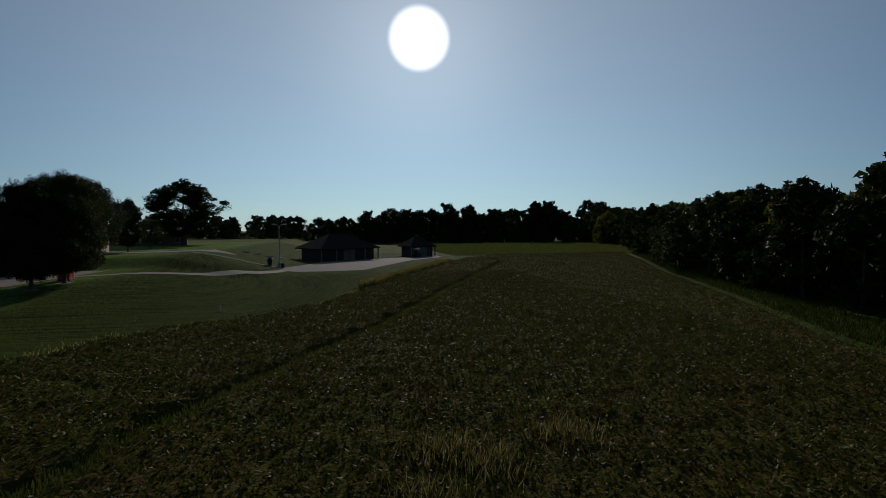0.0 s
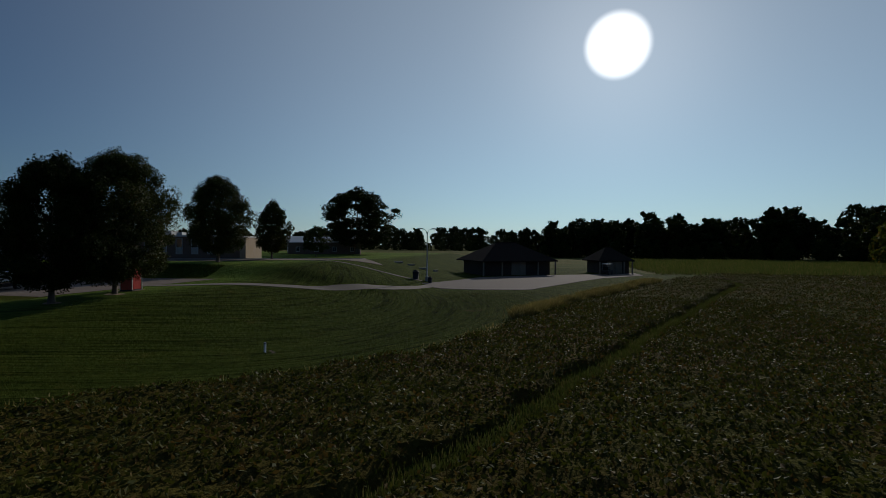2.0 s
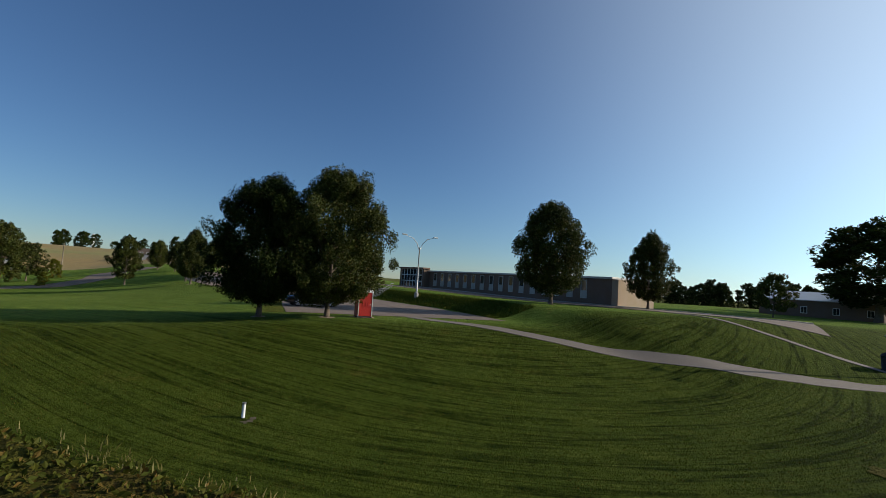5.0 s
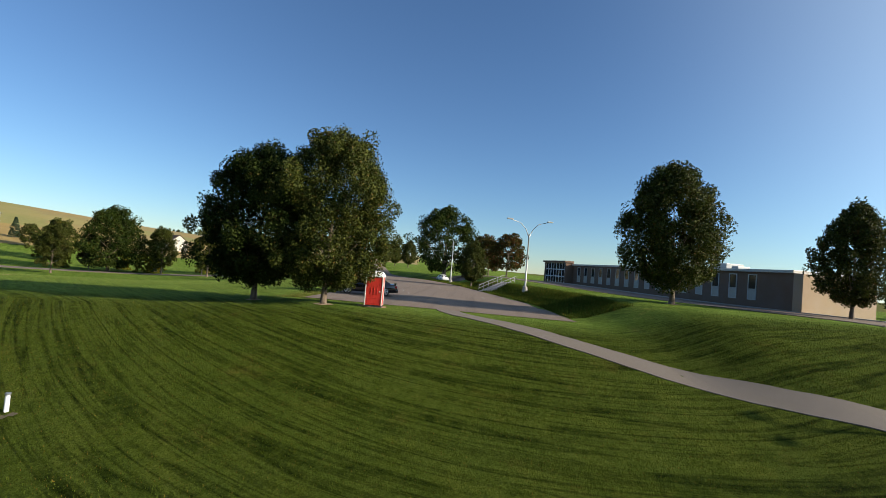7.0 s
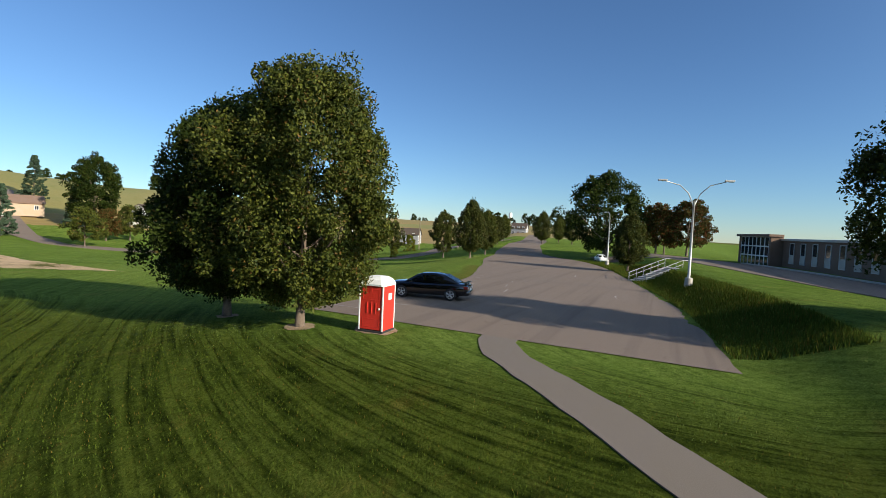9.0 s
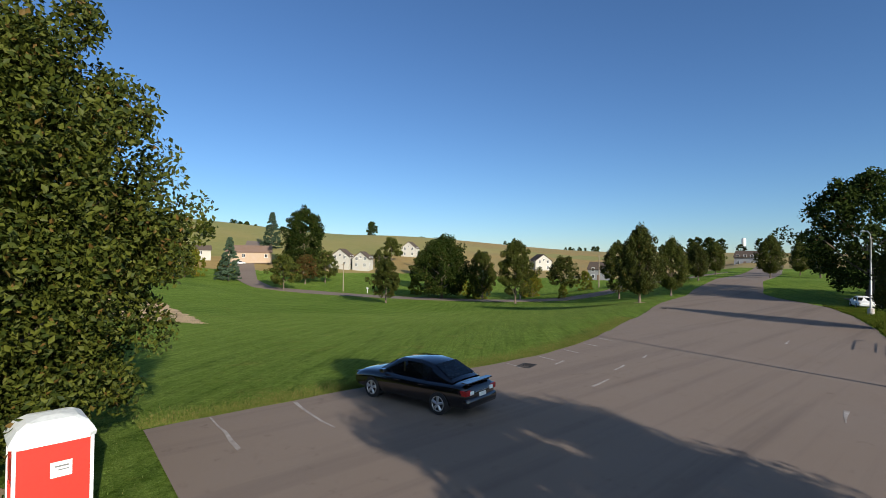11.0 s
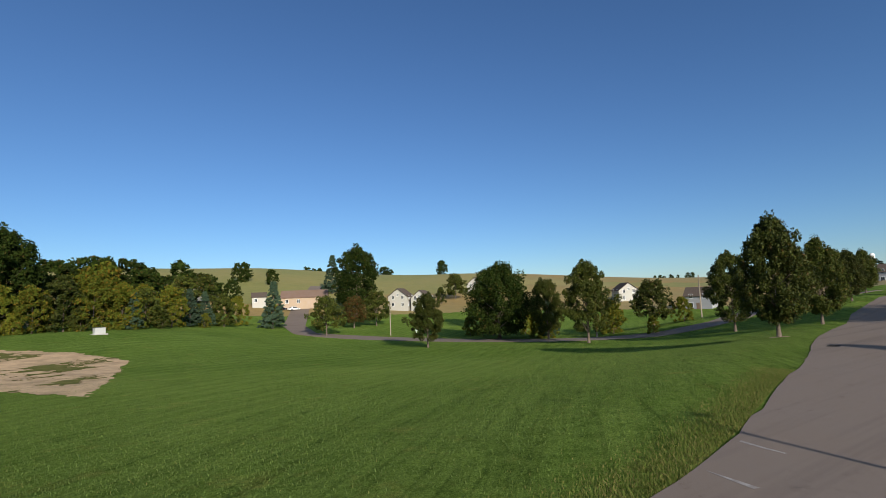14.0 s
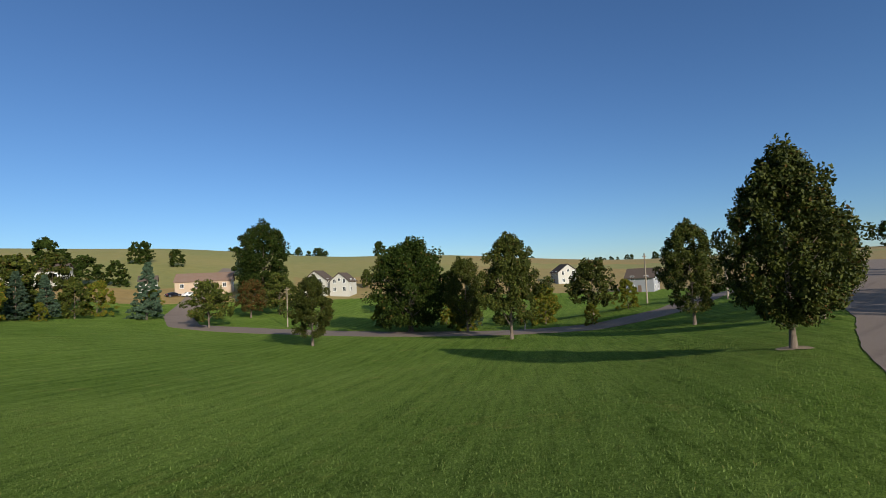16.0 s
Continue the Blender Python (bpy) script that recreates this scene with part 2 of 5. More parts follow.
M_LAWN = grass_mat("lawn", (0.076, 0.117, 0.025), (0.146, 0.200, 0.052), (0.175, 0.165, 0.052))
M_MEADOW = surface("meadow", (0.09, 0.10, 0.025), (0.16, 0.14, 0.05), (0.06, 0.085, 0.018), 1.5, 0.03, 0.97, 0.6, dist=0.2, spec=0.02)
M_CORN = surface("ripe_crop", (0.28, 0.185, 0.052), (0.21, 0.140, 0.040), (0.20, 0.165, 0.05), 0.25, 0.012, 0.95, 0.4, dist=0.4)
M_GREENCROP = surface("green_crop", (0.20, 0.185, 0.045), (0.155, 0.155, 0.035), (0.24, 0.19, 0.055), 0.25, 0.012, 0.95, 0.4, dist=0.4)
M_SOIL = surface("field_soil", (0.09, 0.065, 0.035), (0.05, 0.04, 0.02), (0.07, 0.08, 0.02), 3.0, 0.4, 0.95, 0.5)
M_PATH = surface("path_asphalt", (0.175, 0.142, 0.115), (0.128, 0.106, 0.088), (0.15, 0.122, 0.095), 50.0, 0.4, 0.9, 0.35, dist=0.01)
def asphalt_mat(name, a, b, c):
    """Worn asphalt: stone grain, patches, and long tyre-worn streaks."""
    m, n, l, p = nodes_of(name)
    tc = n.new("ShaderNodeTexCoord")
    f = noise_of(n, l, 55.0, 5.0, 0.7, tc.outputs["Object"])
    col = mixed(n, l, 'MIX', f, a, b)
    col = mixed(n, l, 'MIX', noise_of(n, l, 0.18, 5.0, 0.65, tc.outputs["Object"], 0.4, 0.7), col, c)
    mp = n.new("ShaderNodeMapping"); mp.inputs["Rotation"].default_value, mp.inputs["Scale"].default_value = (0, 0, radians(-12)), (0.03, 0.9, 1)
    l.new(tc.outputs["Object"], mp.inputs[0])
    col = mixed(n, l, 'MULTIPLY', noise_of(n, l, 1.0, 4.0, 0.6, mp.outputs[0], 0.5, 0.75), col, (0.72, 0.72, 0.74))
    col = mixed(n, l, 'MULTIPLY', noise_of(n, l, 1.6, 6.0, 0.7, tc.outputs["Object"], 0.6, 0.72), col, (0.75, 0.74, 0.72))
    l.new(col, p.inputs["Base Color"]); p.inputs["Roughness"].default_value = 0.92; p.inputs["Specular IOR Level"].default_value = 0.2
    bn = n.new("ShaderNodeBump"); bn.inputs["Strength"].default_value, bn.inputs["Distance"].default_value = 0.4, 0.01
    l.new(f, bn.inputs["Height"]); l.new(bn.outputs[0], p.inputs["Normal"])
    return m


M_ASPHALT = asphalt_mat("worn_asphalt", (0.215, 0.168, 0.136), (0.158, 0.124, 0.102), (0.185, 0.142, 0.112))
M_GREYSIDING = surface("grey_siding", (0.30, 0.30, 0.31), (0.26, 0.26, 0.27), (0.28, 0.27, 0.27), 6.0, 0.5, 0.85, 0.15)
M_COURT = surface("forecourt_asphalt", (0.20, 0.165, 0.15), (0.155, 0.13, 0.118), (0.175, 0.145, 0.13), 30.0, 0.3, 0.92, 0.3, spec=0.15)
M_CONCRETE = surface("concrete", (0.42, 0.39, 0.35), (0.34, 0.32, 0.29), (0.38, 0.34, 0.29), 30.0, 0.5, 0.85, 0.25)
M_DIRT = surface("infield_dirt", (0.56, 0.38, 0.21), (0.44, 0.29, 0.155), (0.30, 0.20, 0.10), 5.0, 0.45, 0.95, 0.4)
M_MULCH = surface("mulch", (0.32, 0.21, 0.13), (0.40, 0.28, 0.18), (0.20, 0.16, 0.08), 25.0, 2.0, 0.95, 0.8)
M_BARK = surface("bark", (0.150, 0.112, 0.080), (0.080, 0.058, 0.042), (0.17, 0.13, 0.095), 18.0, 2.0, 0.92, 0.8)
M_LEAF_PEAR = leaf_mat("pear_leaf", (0.018, 0.030, 0.004), (0.090, 0.098, 0.014), (0.13, 0.075, 0.02), 0.05, 0.14, 0.6, 0.16)
M_LEAF_DARK = leaf_mat("dark_leaf", (0.014, 0.026, 0.004), (0.042, 0.060, 0.009), (0.08, 0.055, 0.014), 0.05, 0.14)
M_LEAF_RED = leaf_mat("turning_leaf", (0.05, 0.065, 0.015), (0.10, 0.075, 0.02), (0.17, 0.055, 0.02), 0.25, 0.22)
M_LEAF_YELLOW = leaf_mat("yellowing_leaf", (0.085, 0.115, 0.014), (0.17, 0.17, 0.02), (0.24, 0.15, 0.02), 0.2, 0.25)
M_LEAF_BLUE = leaf_mat("spruce_needles", (0.045, 0.075, 0.045), (0.075, 0.11, 0.07), (0.06, 0.08, 0.04), 0.05, 0.15)
M_SOY = leaf_mat("soybean_leaf", (0.058, 0.072, 0.010), (0.115, 0.115, 0.02), (0.16, 0.10, 0.025), 0.2, 0.28, 0.6, 0.08)
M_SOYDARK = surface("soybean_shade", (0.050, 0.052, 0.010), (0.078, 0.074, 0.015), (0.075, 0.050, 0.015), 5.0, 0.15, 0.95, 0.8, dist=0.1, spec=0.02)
M_STRAW = leaf_mat("tall_dry_grass", (0.34, 0.27, 0.10), (0.22, 0.20, 0.06), (0.45, 0.37, 0.17), 0.35, 0.55, 0.8)
M_BLADE = leaf_mat("grass_blade", (0.084, 0.128, 0.028), (0.172, 0.228, 0.062), (0.20, 0.19, 0.055), 0.06, 0.14, 0.8, 0.06)
# darker than grass_blade: self-shade of the slope's grass is put into the colour
M_DARKBLADE = leaf_mat("dark_grass_blade", (0.036, 0.058, 0.007), (0.090, 0.122, 0.016), (0.14, 0.10, 0.02), 0.12, 0.12, 0.85, 0.05)
M_DRYBLADE = leaf_mat("yellowed_grass_blade", (0.10, 0.135, 0.025), (0.16, 0.175, 0.045), (0.21, 0.185, 0.06), 0.25, 0.3, 0.85, 0.08)
M_WHITE = plain("white_paint", (0.78, 0.78, 0.75), 0.6)
M_RED = plain("red_plastic", (0.62, 0.035, 0.022), 0.45)
M_ROOFWHITE = plain("white_plastic", (0.80, 0.82, 0.80), 0.5)
M_STEEL = plain("galvanised_steel", (0.36, 0.37, 0.37), 0.45, 0.8)
M_POLE = plain("pale_grey_pole_paint", (0.50, 0.49, 0.46), 0.5, 0.2)
M_DARK = plain("dark_rubber", (0.022, 0.022, 0.024), 0.7)
M_CARPAINT = plain("black_car_paint", (0.006, 0.006, 0.009), 0.12, 0.0, 0.5, 1.0)
M_GLASS = plain("tinted_car_glass", (0.012, 0.014, 0.016), 0.05, 0.0, 0.7, 0.6)
M_CHROME = plain("chrome", (0.75, 0.75, 0.76), 0.15, 1.0)
M_ALLOY = plain("alloy_wheel", (0.55, 0.56, 0.58), 0.3, 0.8)
M_TAIL = plain("tail_lamp_red", (0.35, 0.012, 0.012), 0.15, 0.0, 0.6, 0.5)
M_BRICK = surface("brown_brick", (0.20, 0.125, 0.085), (0.15, 0.09, 0.06), (0.18, 0.12, 0.09), 14.0, 0.6, 0.9, 0.3)
M_TAN = surface("tan_brick", (0.42, 0.31, 0.21), (0.36, 0.26, 0.17), (0.40, 0.30, 0.22), 14.0, 0.6, 0.9, 0.2)
M_SIDING = surface("pale_siding", (0.44, 0.42, 0.37), (0.39, 0.37, 0.32), (0.41, 0.38, 0.32), 6.0, 0.5, 0.8, 0.15)
M_SHINGLE = surface("grey_brown_shingles", (0.11, 0.08, 0.065), (0.07, 0.055, 0.045), (0.09, 0.07, 0.055), 9.0, 0.8, 0.95, 0.4, spec=0.1)
M_BARNROOF = surface("dark_barn_shingles", (0.045, 0.033, 0.026), (0.03, 0.022, 0.018), (0.04, 0.03, 0.024), 9.0, 0.8, 0.97, 0.4, spec=0.03)
M_METALROOF = surface("pale_metal_roof", (0.46, 0.48, 0.50), (0.40, 0.42, 0.45), (0.43, 0.43, 0.43), 3.0, 0.4, 0.4, 0.1, 0.5)
M_BARNWALL = surface("weathered_dark_boards", (0.075, 0.050, 0.035), (0.05, 0.035, 0.026), (0.065, 0.048, 0.036), 10.0, 0.7, 0.92, 0.4)
M_WINDOW = plain("window_glass", (0.03, 0.035, 0.04), 0.06, 0.0, 0.8)
M_WOOD = surface("weathered_wood", (0.30, 0.24, 0.17), (0.22, 0.17, 0.12), (0.27, 0.22, 0.17), 12.0, 1.0, 0.9, 0.3)
M_PAINTLINE = surface("worn_line_paint", (0.36, 0.34, 0.31), (0.22, 0.19, 0.17), (0.19, 0.16, 0.14), 6.0, 2.0, 0.85, 0.1)
M_IRON = plain("cast_iron", (0.02, 0.018, 0.016), 0.75, 0.3)

# ---- builders ----
rng = np.random.default_rng(7)


def part(name, bm, mat, parent=None, label="", smooth=False):
    me = bpy.data.meshes.new(name)
    bm.to_mesh(me); bm.free()
    for mm in (mat if isinstance(mat, (list, tuple)) else (mat,)):
        me.materials.append(mm)
    if smooth:
        me.polygons.foreach_set("use_smooth", [True] * len(me.polygons))
    ob = new(name, me)
    ob.parent = parent
    return tagged(ob, label)


def mesh_np(name, verts, faces, mat, parent=None, smooth=False):
    """A mesh from arrays: verts (n, 3), faces (m, k)."""
    me = bpy.data.meshes.new(name)
    verts, faces = np.asarray(verts, np.float32), np.asarray(faces, np.int32)
    k = faces.shape[1]
    me.vertices.add(len(verts)); me.vertices.foreach_set("co", verts.ravel())
    me.loops.add(faces.size); me.loops.foreach_set("vertex_index", faces.ravel())
    me.polygons.add(len(faces)); me.polygons.foreach_set("loop_start", np.arange(0, faces.size, k, dtype=np.int32))
    me.polygons.foreach_set("use_smooth", np.full(len(faces), smooth, bool))
    for mm in (mat if isinstance(mat, (list, tuple)) else (mat,)):
        me.materials.append(mm)
    me.update(calc_edges=True)
    ob = new(name, me)
    ob.parent = parent
    return ob


def thing(name, m, label, category, group=""):
    ob = new(name)
    ob.empty_display_size = 0.3
    ob.matrix_basis = m
    return tagged(ob, label, category, group)


def box(bm, x0, x1, y0, y1, z0, z1, bev=0.0):
    b = bmesh.new()
    bmesh.ops.create_cube(b, size=1)
    bmesh.ops.scale(b, vec=(x1 - x0, y1 - y0, z1 - z0), verts=b.verts)
    bmesh.ops.translate(b, vec=((x0 + x1) / 2, (y0 + y1) / 2, (z0 + z1) / 2), verts=b.verts)
    if bev:
        bmesh.ops.bevel(b, geom=b.edges[:], offset=bev, segments=2, affect='EDGES', profile=0.6)
    tmp = bpy.data.meshes.new("tmp"); b.to_mesh(tmp); b.free()
    bm.from_mesh(tmp); bpy.data.meshes.remove(tmp)
    return bm


def boxes(*rows):
    bm = bmesh.new()
    for r in rows: box(bm, *r)
    return bm


def tube(bm, pts, radii, seg=8, cap=True):
    """A tapered tube along points."""
    rings, up = [], Vector((0.31, 0.17, 0.93))
    for i, p in enumerate(pts):
        p = Vector(p)
        d = (Vector(pts[min(i + 1, len(pts) - 1)]) - Vector(pts[max(i - 1, 0)])).normalized()
        a = d.cross(up if abs(d.dot(up)) < 0.95 else Vector((1, 0, 0))).normalized(); b = d.cross(a)
        rings.append([bm.verts.new(p + (a * math.cos(2 * math.pi * k / seg) + b * math.sin(2 * math.pi * k / seg)) * radii[i]) for k in range(seg)])
    for r, s in zip(rings, rings[1:]):
        for k in range(seg):
            bm.faces.new((r[k], r[(k + 1) % seg], s[(k + 1) % seg], s[k]))
    if cap:
        bm.faces.new(rings[0]); bm.faces.new(rings[-1][::-1])
    return bm


def prism(bm, outline, y0, y1):
    """An outline in x, z drawn out along y."""
    a = [bm.verts.new((x, y0, z)) for x, z in outline]
    b = [bm.verts.new((x, y1, z)) for x, z in outline]
    bm.faces.new(a); bm.faces.new(b[::-1])
    for i in range(len(a)):
        j = (i + 1) % len(a)
        bm.faces.new((a[j], a[i], b[i], b[j]))
    bmesh.ops.recalc_face_normals(bm, faces=bm.faces[:])
    return bm


# ---- ground ----
def sm(a, b, x):
    t = np.clip((np.asarray(x, float) - a) / (b - a), 0, 1)
    return t * t * (3 - 2 * t)


def lot_south(x): return -3.2 + 0.23 * x
def lot_north(x): return 13.6 + 0.15 * x


def height(x, y):
    """The ground: a level car park on a rise, a bank north of it, lawns that fall to a valley road, a field to the east, farm hills beyond."""
    x, y = np.asarray(x, float), np.asarray(y, float)
    d = lot_south(x) - y
    flat = -0.15 + 0.004 * np.clip(x, -110, 0)
    bank = (1.6 + 0.5 * sm(-20, -60, x)) * sm(0.4, 6.5, y - lot_north(x)) * (1 - sm(-85, -105, x)) * (1 - 0.35 * sm(35, 70, y))
    d = np.maximum(0, d - 1.5)
    fall = 5.0 * (1 - np.exp(-d * d / (d + 3) / 22)) * (0.3 + 0.7 * sm(-5, -60, x))
    rise = 2.4 * sm(-60, -15, x) * sm(50, 100, d)
    west = flat + bank - fall + rise + 2.0 * sm(-85, -112, x) * sm(-76, -52, y) * (1 - sm(16, 48, y))
    east = -3.2 + 1.2 * sm(0, 60, y)
    w = sm(2, 22, x)
    z = west * (1 - w) + east * w
    az = np.degrees(np.arctan2(-(x + 22), y + 3)) % 360
    r = np.hypot(x + 22, y + 3)
    crest = 11 + 12 * sm(118, 148, az) + 9 * sm(150, 172, az)
    k = sm(105, 400, r) * sm(80, 100, az) * (1 - sm(215, 260, az))
    return z * (1 - k) + crest * k


def axis(a, b, step, far, grow=1.17):
    mid = list(np.arange(a, b + step / 2, step))
    lo, hi, s = [], [], step
    while not lo or a - lo[-1] < far:
        s *= grow; lo.append((lo[-1] if lo else a) - s); hi.append((hi[-1] if hi else b) + s)
    return np.array(lo[::-1] + mid + hi)


gx, gy = axis(-150, 130, 1.6, 3500, 1.07), axis(-190, 130, 1.6, 3500, 1.07)
GX, GY = np.meshgrid(gx, gy, indexing="ij")
GZ = height(GX, GY)
idx = np.arange(GX.size).reshape(GX.shape)
quads = np.stack([idx[:-1, :-1], idx[1:, :-1], idx[1:, 1:], idx[:-1, 1:]], -1).reshape(-1, 4)
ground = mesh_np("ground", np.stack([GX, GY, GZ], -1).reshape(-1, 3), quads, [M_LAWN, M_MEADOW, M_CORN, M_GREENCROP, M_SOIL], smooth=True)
cx, cy = (GX[:-1, :-1] + GX[1:, 1:]) / 2, (GY[:-1, :-1] + GY[1:, 1:]) / 2
caz = np.degrees(np.arctan2(-(cx + 22), cy + 3)) % 360
cr = np.hypot(cx + 22, cy + 3)
zone = np.zeros(cx.shape, np.int32)
zone[(cy > 72) & (cx > 58)] = 1
zone[(cy > 95) & (cx > 20)] = 1
zone[(cy > 140)] = 1
zone[(cx > 105)] = 1
farm = (caz > 95) & (caz < 230) & (cr > 175)
zone[farm] = 2
zone[farm & (caz > 139) & (cr > 235)] = 3
zone[farm & (caz > 157) & (cr > 205) & (cr < 270)] = 3
zone[farm & (caz < 139) & (cr > 270) & (cr < 300)] = 3
ground.data.polygons.foreach_set("material_index", zone.ravel().astype(np.int32))
tagged(ground, "mown green lawn falling to a valley, ripe farm fields beyond", "ground", kind="structure")


def inside(poly, x, y):
    r = np.zeros(np.shape(x), bool)
    n = len(poly)
    for i in range(n):
        (x0, y0), (x1, y1) = poly[i], poly[(i + 1) % n]
        c = ((y0 > y) != (y1 > y)) & (x < (x1 - x0) * (y - y0) / ((y1 - y0) or 1e-9) + x0)
        r ^= c
    return r


def ribbon(name, left, right, mat, lift, step=1.2, thick=0.12, across=8):
    """A paved strip between two edge lines, laid over the ground, with a skirt at its edges."""
    def fine(line, n):
        p = np.array(line, float); s = np.r_[0, np.cumsum(np.hypot(*np.diff(p, axis=0).T))]
        u = np.linspace(0, s[-1], n)
        return np.stack([np.interp(u, s, p[:, 0]), np.interp(u, s, p[:, 1])], -1)
    ln = max(np.sum(np.hypot(*np.diff(np.array(left, float), axis=0).T)), 1)
    n = max(3, int(ln / step))
    a, b = fine(left, n), fine(right, n)
    wob = np.array([[noise.noise((q[0] * 0.6, q[1] * 0.6, 3.1)) * 0.14, noise.noise((q[0] * 0.6, q[1] * 0.6, 9.4)) * 0.14] for q in a])
    a = a + wob; b = b + wob[::-1]
    t = np.linspace(0, 1, across + 1)
    g = a[:, None] * (1 - t)[None, :, None] + b[:, None] * t[None, :, None]
    z = height(g[..., 0], g[..., 1]) + lift
    top = np.concatenate([g, z[..., None]], -1)
    top = np.concatenate([top[:, :1] - [0, 0, thick], top, top[:, -1:] - [0, 0, thick]], 1)
    i = np.arange(top.shape[0] * top.shape[1]).reshape(top.shape[:2])
    f = np.stack([i[:-1, :-1], i[1:, :-1], i[1:, 1:], i[:-1, 1:]], -1).reshape(-1, 4)
    return mesh_np(name, top.reshape(-1, 3), f, mat)


# the car park
S_EDGE = [(-2.6, -6.6), (-8, -6.5), (-12.5, -6.4), (-17, -6.2), (-22, -6.2), (-27, -6.8), (-32, -8.1), (-40, -10.6), (-48, -12.8), (-61, -17.3), (-70, -19.6), (-80, -21.7), (-92, -25.2), (-107, -27.0), (-155, -36.0), (-215, -49.0)]
N_EDGE = [(-1.7, 13.5), (-10, 12.9), (-17.5, 12.0), (-25, 10.7), (-39, 7.8), (-55, 4.3), (-66, 1.2), (-76, -2.6), (-83, -7.0), (-92, -14.0), (-108, -18.5), (-155, -27.0), (-215, -41.0)]
lot = tagged(ribbon("pavement", S_EDGE, N_EDGE, M_ASPHALT, 0.035, across=16), "worn grey-brown asphalt car park with faint lines", "car park", kind="structure")
PATH_LINE = [(-4.0, 4.2), (-1.6, 4.4), (0.8, 5.6), (3.6, 8.3), (6.5, 11.3), (8.8, 14.0), (11.0, 16.9), (12.8, 19.4), (14.8, 22.8), (17.0, 28.0), (18.8, 33.0), (19.3, 36.0)]


def offset(line, w):
    p = np.array(line, float); d = np.gradient(p, axis=0); d /= np.hypot(*d.T)[:, None]
    return [tuple(q) for q in p + np.stack([-d[:, 1], d[:, 0]], -1) * w]


tagged(ribbon("footpath", offset(PATH_LINE, 0.8), offset(PATH_LINE, -0.8), M_PATH, 0.03, 0.8, across=3), "narrow asphalt footpath curving across the lawn", "path", kind="structure")
tagged(ribbon("forecourt", [(17.6, 35.5), (20.5, 44.0), (24.8, 53.0), (36.0, 61.0), (47.0, 67.5), (56.0, 74.0)], [(20.0, 33.2), (27.0, 32.8), (34.0, 34.0), (40.0, 44.0), (46.5, 55.0), (56.0, 66.0)], M_COURT, 0.05, 1.5, across=10), "worn paved forecourt in front of the barn", "forecourt", kind="structure")
DRIVE = [(8, 44), (-2, 35.2), (-12, 29.0), (-26, 24.3), (-42, 19.4), (-57, 14.4), (-72, 8.5), (-84, 2.5), (-93, -2.5)]
tagged(ribbon("road_upper", offset(DRIVE, -6.4), offset(DRIVE, 1.4), M_ASPHALT, 0.05, 1.5, across=4), "asphalt drive along the school front", "road", kind="structure")
ROAD = [(-155, -43), (-122, -47), (-101, -45), (-90, -51), (-84, -64), (-75.5, -85), (-69, -104), (-62.5, -119), (-55, -133), (-57, -152), (-68, -185), (-95, -250)]
tagged(ribbon("road_valley", offset(ROAD, -3.3), offset(ROAD, 3.3), M_ASPHALT, 0.06, 1.5, across=4), "asphalt road winding through the valley", "road", kind="structure")

# ---- trees ----
def profile(kind, t):
    """Crown radius over its height, 0 to 1."""
    if kind == 'pear': return np.sin(np.pi * np.clip(t, 0, 1) ** 0.78) ** 0.5
    if kind == 'round': return np.sqrt(np.maximum(0, 1 - (2 * t - 0.92) ** 2 / 1.2)) * (0.85 + 0.15 * (t < 0.5))
    if kind == 'oak': return np.sin(np.pi * np.clip(t * 0.93 + 0.07, 0, 1)) ** 0.5
    if kind == 'spruce': return (1 - t) ** 0.85 * 0.95 + 0.05
    return np.sqrt(np.maximum(0, 1 - (1.15 * t - 0.15) ** 2))


def leaf_quads(c, size, r, tri=False):
    """Leaves as creased rhombs (or three-cornered, far off) at the points c."""
    n = len(c)
    u = r.normal(size=(n, 3)); u /= np.linalg.norm(u, axis=1)[:, None]
    v = np.cross(u, r.normal(size=(n, 3))); v /= np.linalg.norm(v, axis=1)[:, None]
    s = size * (0.6 + 0.8 * r.random((n, 1)))
    w = np.cross(u, v) * s * 0.12
    if tri:
        return np.stack([c - u * s, c + v * s * 0.9, c + u * s], 1).reshape(-1, 3), np.arange(3 * n).reshape(n, 3)
    vert = np.stack([c - u * s, c + v * s * 0.55 + w, c + u * s, c - v * s * 0.55 + w], 1).reshape(-1, 3)
    return vert, np.arange(4 * n).reshape(n, 4)


